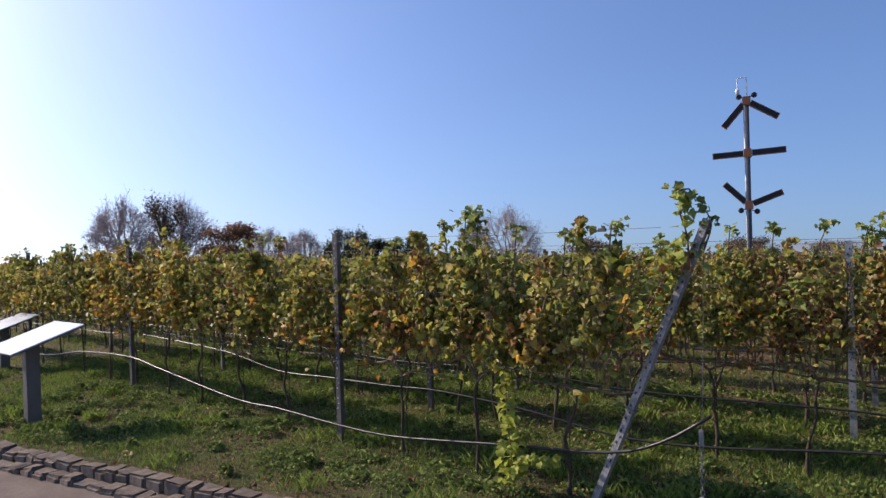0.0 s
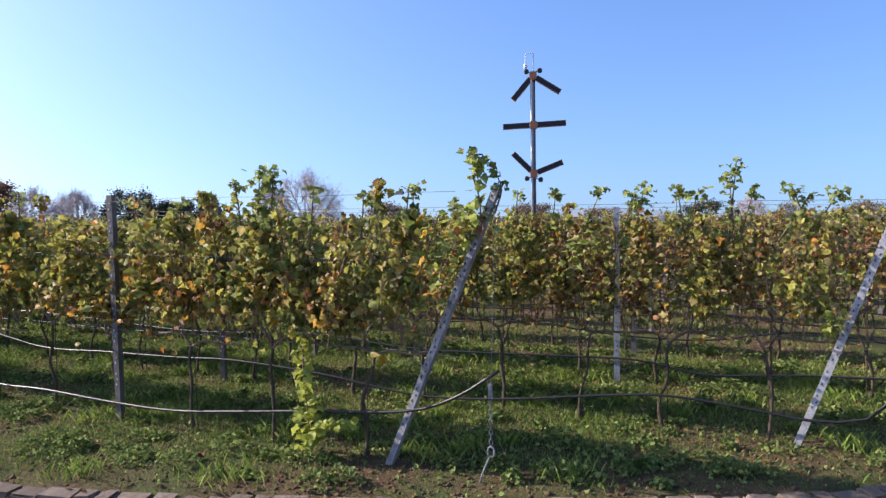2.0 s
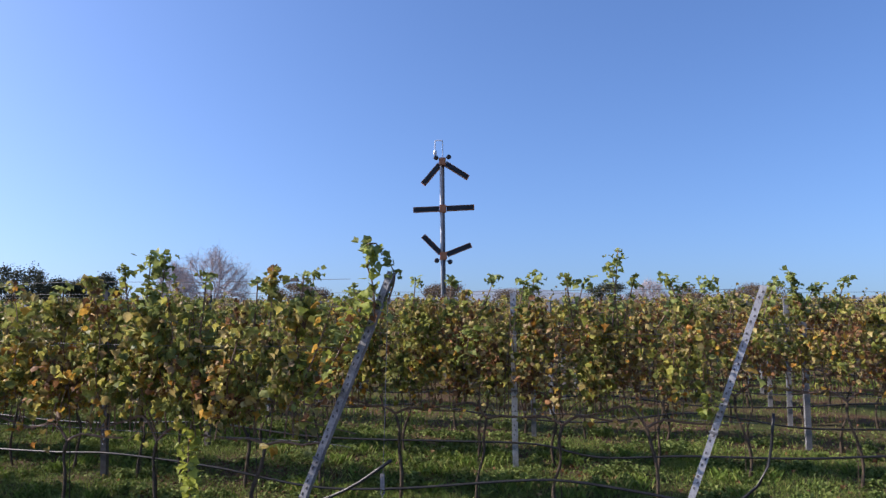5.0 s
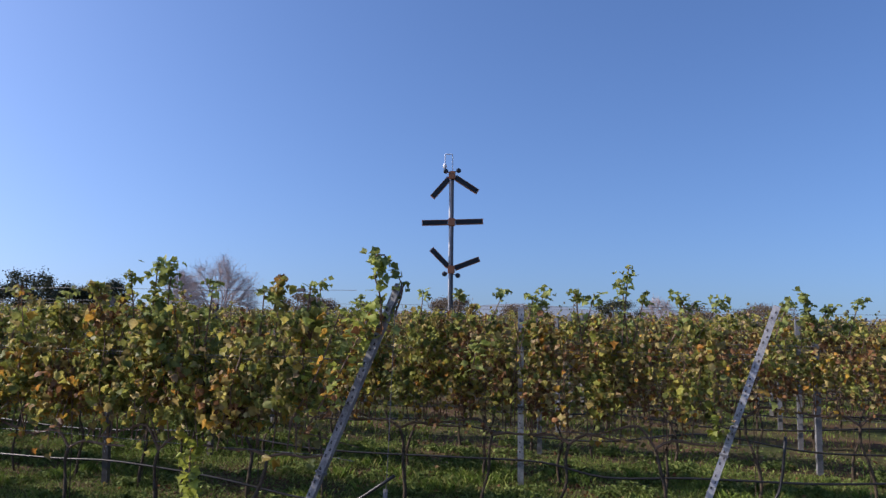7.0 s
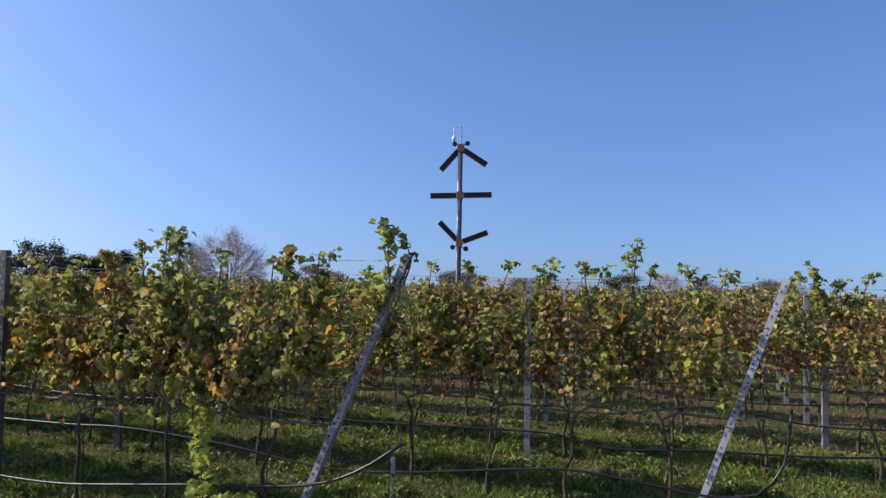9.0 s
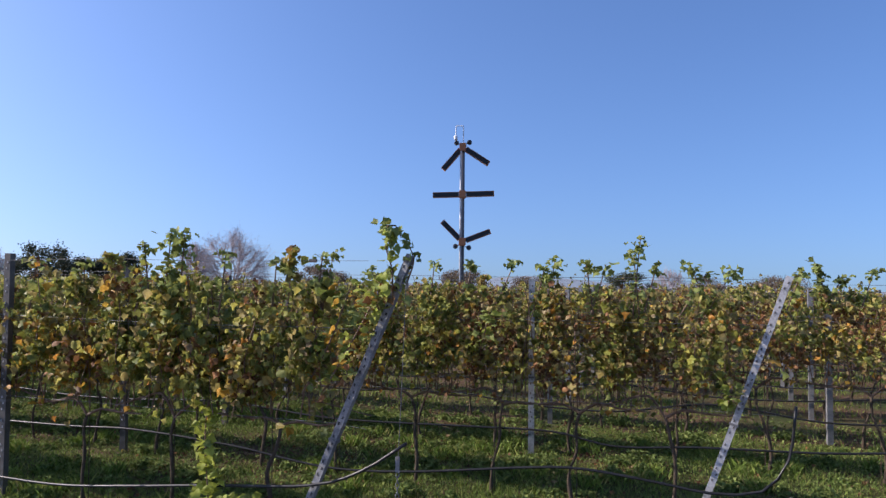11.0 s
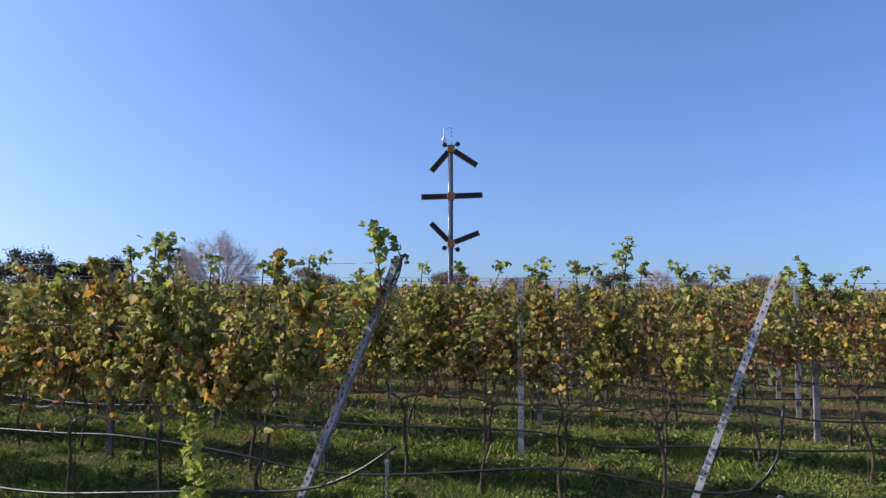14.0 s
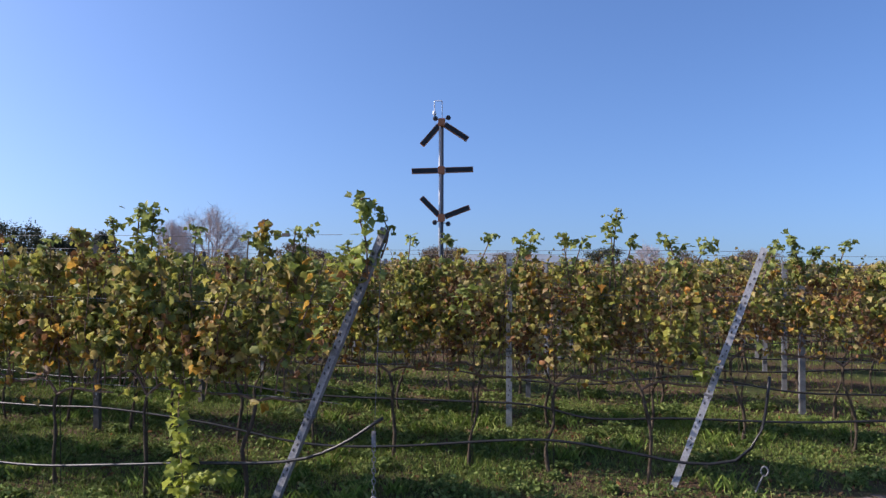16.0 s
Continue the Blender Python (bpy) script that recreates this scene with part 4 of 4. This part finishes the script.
grass("grass", 340000, -9, 9.5, -2.8, 4.2, 0.074, 0.005, 1, 1.7)
r = np.random.default_rng(77)
n = 520000
x, y = r.uniform(-8, 8.5, n), r.uniform(-2.6, 4.2, n)
ok = (y > kerb_y(x) + 0.02) & (r.uniform(0, 1, n) < (0.10 + patch(x, y) ** 1.2) * np.clip(0.25 + (y - kerb_y(x)) / 1.5 + 0.4 * (x < 0.6), 0, 1))
x, y = x[ok], y[ok]
n = len(x)
a, b, h = r.uniform(0, 2 * np.pi, n), r.uniform(0, 2 * np.pi, n), r.uniform(0.010, 0.034, n)
base = np.stack([x, y, land(x, y) - 0.002], -1)
side = np.stack([np.cos(a), np.sin(a), 0 * a], -1) * r.uniform(0.006, 0.016, n)[:, None]
v = np.stack([base - side / 2, base + side / 2, base + np.stack([np.cos(b) * h * 0.9, np.sin(b) * h * 0.9, h], -1)], 1).reshape(-1, 3)
tagged(new("grass", tri_mesh("grass", v, np.arange(n * 3).reshape(-1, 3), [WEED])), "low mossy turf close to the ground", "turf", kind="stuff")
grass("grass", 90000, -16, 13, 4.2, 12, 0.10, 0.011, 2, 1.6)
grass("grass", 90000, -26, -9, -5, 4.2, 0.09, 0.010, 3, 1.0)
r = np.random.default_rng(31)
tufts = np.stack([r.uniform(-6, 7.5, 120), r.uniform(-1.8, 3.5, 120)], -1)
cx = np.repeat(tufts, 110, 0) + r.normal(0, 1, (120 * 110, 2)) * np.repeat(r.uniform(0.04, 0.12, 120), 110)[:, None]
cx = cx[cx[:, 1] > kerb_y(cx[:, 0]) + 0.05]
n = len(cx)
h, b, a = r.uniform(0.04, 0.125, n), r.uniform(0, 2 * np.pi, n), r.uniform(0, 2 * np.pi, n)
base = np.stack([cx[:, 0], cx[:, 1], land(cx[:, 0], cx[:, 1])], -1)
side = np.stack([np.cos(a), np.sin(a), 0 * a], -1) * 0.0045
lean = np.stack([np.cos(b) * h * 0.6, np.sin(b) * h * 0.6, h], -1)
v = np.stack([base - side / 2, base + side / 2, base + lean * [0.4, 0.4, 0.65] + side * 0.4, base + lean], 1).reshape(-1, 3)
i = np.arange(n)[:, None] * 4
tagged(new("grass", tri_mesh("grass", v, np.concatenate([i + [0, 1, 2], i + [0, 2, 3]], 1).reshape(-1, 3), [GRASS])), "taller bright green grass tufts", "grass", kind="stuff")

n = 42000
x, y = r.uniform(-8, 9, n), r.uniform(-2.6, 5.5, n)
ok = (y > kerb_y(x) + 0.04) & (r.uniform(0, 1, n) < np.clip(0.3 + (y - kerb_y(x)) / 1.3, 0, 1)) & (r.uniform(0, 1, n) < 0.25 + 0.75 * np.clip(np.sin(2.3 * x + 1) * np.sin(2.0 * y + x), 0, 1))
x, y = x[ok], y[ok]
v, t, kk = leaf_cloud(np.stack([x, y, land(x, y) + 0.02], -1), r.uniform(0.012, 0.04, len(x)), np.zeros(len(x), int), LEAF_LOW, r, -0.4)
tagged(new("weeds", tri_mesh("weeds", v, t, [WEED], kk)), "low broad-leaved weeds among the grass", "weeds", kind="stuff")
# rounded weed cushions of many small leaves
m = 900
hx, hy = r.uniform(-7.5, 8, m), r.uniform(-2.2, 4.6, m)
ok = hy > kerb_y(hx) + 0.2
hx, hy = hx[ok], hy[ok]
m = len(hx)
wide_w, tall_w = r.uniform(0.05, 0.20, m), r.uniform(0.03, 0.115, m)
q = np.repeat(np.arange(m), 90)
d, a = np.sqrt(r.uniform(0, 1, len(q))), r.uniform(0, 2 * np.pi, len(q))
x, y = hx[q] + d * np.cos(a) * wide_w[q], hy[q] + d * np.sin(a) * wide_w[q] * 0.8
z = land(x, y) + tall_w[q] * np.sqrt(1.02 - d * d) * r.uniform(0.5, 1.0, len(q))
v, t, kk = leaf_cloud(np.stack([x, y, z], -1), r.uniform(0.014, 0.04, len(q)), np.zeros(len(q), int), LEAF_LOW, r, -0.1, 0.5)
tagged(new("weeds", tri_mesh("weeds", v, t, [WEED], kk)), "rounded cushions of grey-green weeds in the grass", "weeds", kind="stuff")
n = 1300
x, y = r.uniform(-8, 9, n), r.uniform(-2.6, 6, n)
ok = (y > kerb_y(x) - 0.1)
x, y = x[ok], y[ok]
v, t, kk = leaf_cloud(np.stack([x, y, land(x, y) + 0.02], -1), r.uniform(0.02, 0.055, len(x)), r.choice([4, 4, 4, 4, 5, 5, 3], len(x)), LEAF_LOW, r, 0.0, 0.8)
tagged(new("fallen_leaves", tri_mesh("fallen_leaves", v, t, LEAVES, kk)), "fallen brown vine leaves on the ground", "fallen leaves", kind="stuff")

n = 22000
x, y = r.uniform(-6, 8, n), r.uniform(-2.3, 4.5, n)
ok = (y > kerb_y(x) + 0.03) & (r.uniform(0, 1, n) > patch(x, y) * 1.25 + 0.35 * (x < 0.3))
x, y = x[ok], y[ok]
n = len(x)
octa = np.array([(1, 0, 0), (0, 1, 0), (-1, 0, 0), (0, -1, 0), (0, 0, 0.8), (0, 0, -0.8)])
v = (octa[None] + r.normal(0, 0.2, (n, 6, 3))) * (0.005 + 0.019 * r.uniform(0, 1, n) ** 2.2)[:, None, None] + np.stack([x, y, land(x, y) + 0.004], -1)[:, None, :]
t = np.array([(0, 1, 4), (1, 2, 4), (2, 3, 4), (3, 0, 4), (1, 0, 5), (2, 1, 5), (3, 2, 5), (0, 3, 5)])
tagged(new("soil_clods", tri_mesh("soil_clods", v.reshape(-1, 3), (np.arange(n)[:, None, None] * 6 + t).reshape(-1, 3), [CLOD])), "small crumbly brown clods of earth", "soil", kind="stuff")

# ---- kerb stones ----
kerb = tagged(new("kerb"), "rough stone kerb in two courses along the path", "kerb", kind="structure")


def stone_mesh(seed, sx, sy, sz):
    """A hewn block with rounded, chipped edges."""
    r = np.random.default_rng(seed)
    bm = box_bm(sx, sy, sz, (0, 0, 0))
    for v in bm.verts:
        v.co += Vector(r.normal(0, 0.009, 3))
    bmesh.ops.bevel(bm, geom=bm.edges[:], offset=0.022, segments=2, affect="EDGES")
    for v in bm.verts:
        v.co += Vector(r.normal(0, 0.0055, 3))
    return bm_mesh("stone", bm, STONE)


LENGTHS = (0.12, 0.145, 0.17, 0.20, 0.24)
UPPER = {n: [stone_mesh(10 * i + j, n, 0.17, 0.22) for j in range(3)] for i, n in enumerate(LENGTHS)}
LOWER = {n: [stone_mesh(100 + 10 * i + j, n, 0.175, 0.2) for j in range(3)] for i, n in enumerate(LENGTHS)}
ARC = np.concatenate([[0], np.cumsum(np.hypot(np.diff(KX), np.diff(KY)))])
for course, side_off, drop in ((UPPER, 0.09, -0.090), (LOWER, 0.262, -0.150)):
    at, stop = float(np.interp(-9, KX, ARC)), float(np.interp(9.5, KX, ARC))
    while at < stop:
        n = LENGTHS[int(rng.integers(0, 5))]
        x, y = float(np.interp(at + n / 2, ARC, KX)), float(np.interp(at + n / 2, ARC, KY))
        dx, dy = float(np.interp(at + n, ARC, KX)) - float(np.interp(at, ARC, KX)), float(np.interp(at + n, ARC, KY)) - float(np.interp(at, ARC, KY))
        size = math.hypot(dx, dy)
        child("stone", course[n][int(rng.integers(0, 3))], kerb,
              m=pose(x + dy / size * side_off, y - dx / size * side_off, drop + rng.uniform(-0.016, 0.014), rng.uniform(-4, 4), rng.uniform(-4, 4), math.degrees(math.atan2(dy, dx)) + rng.uniform(-2, 2)))
        at += n + 0.002
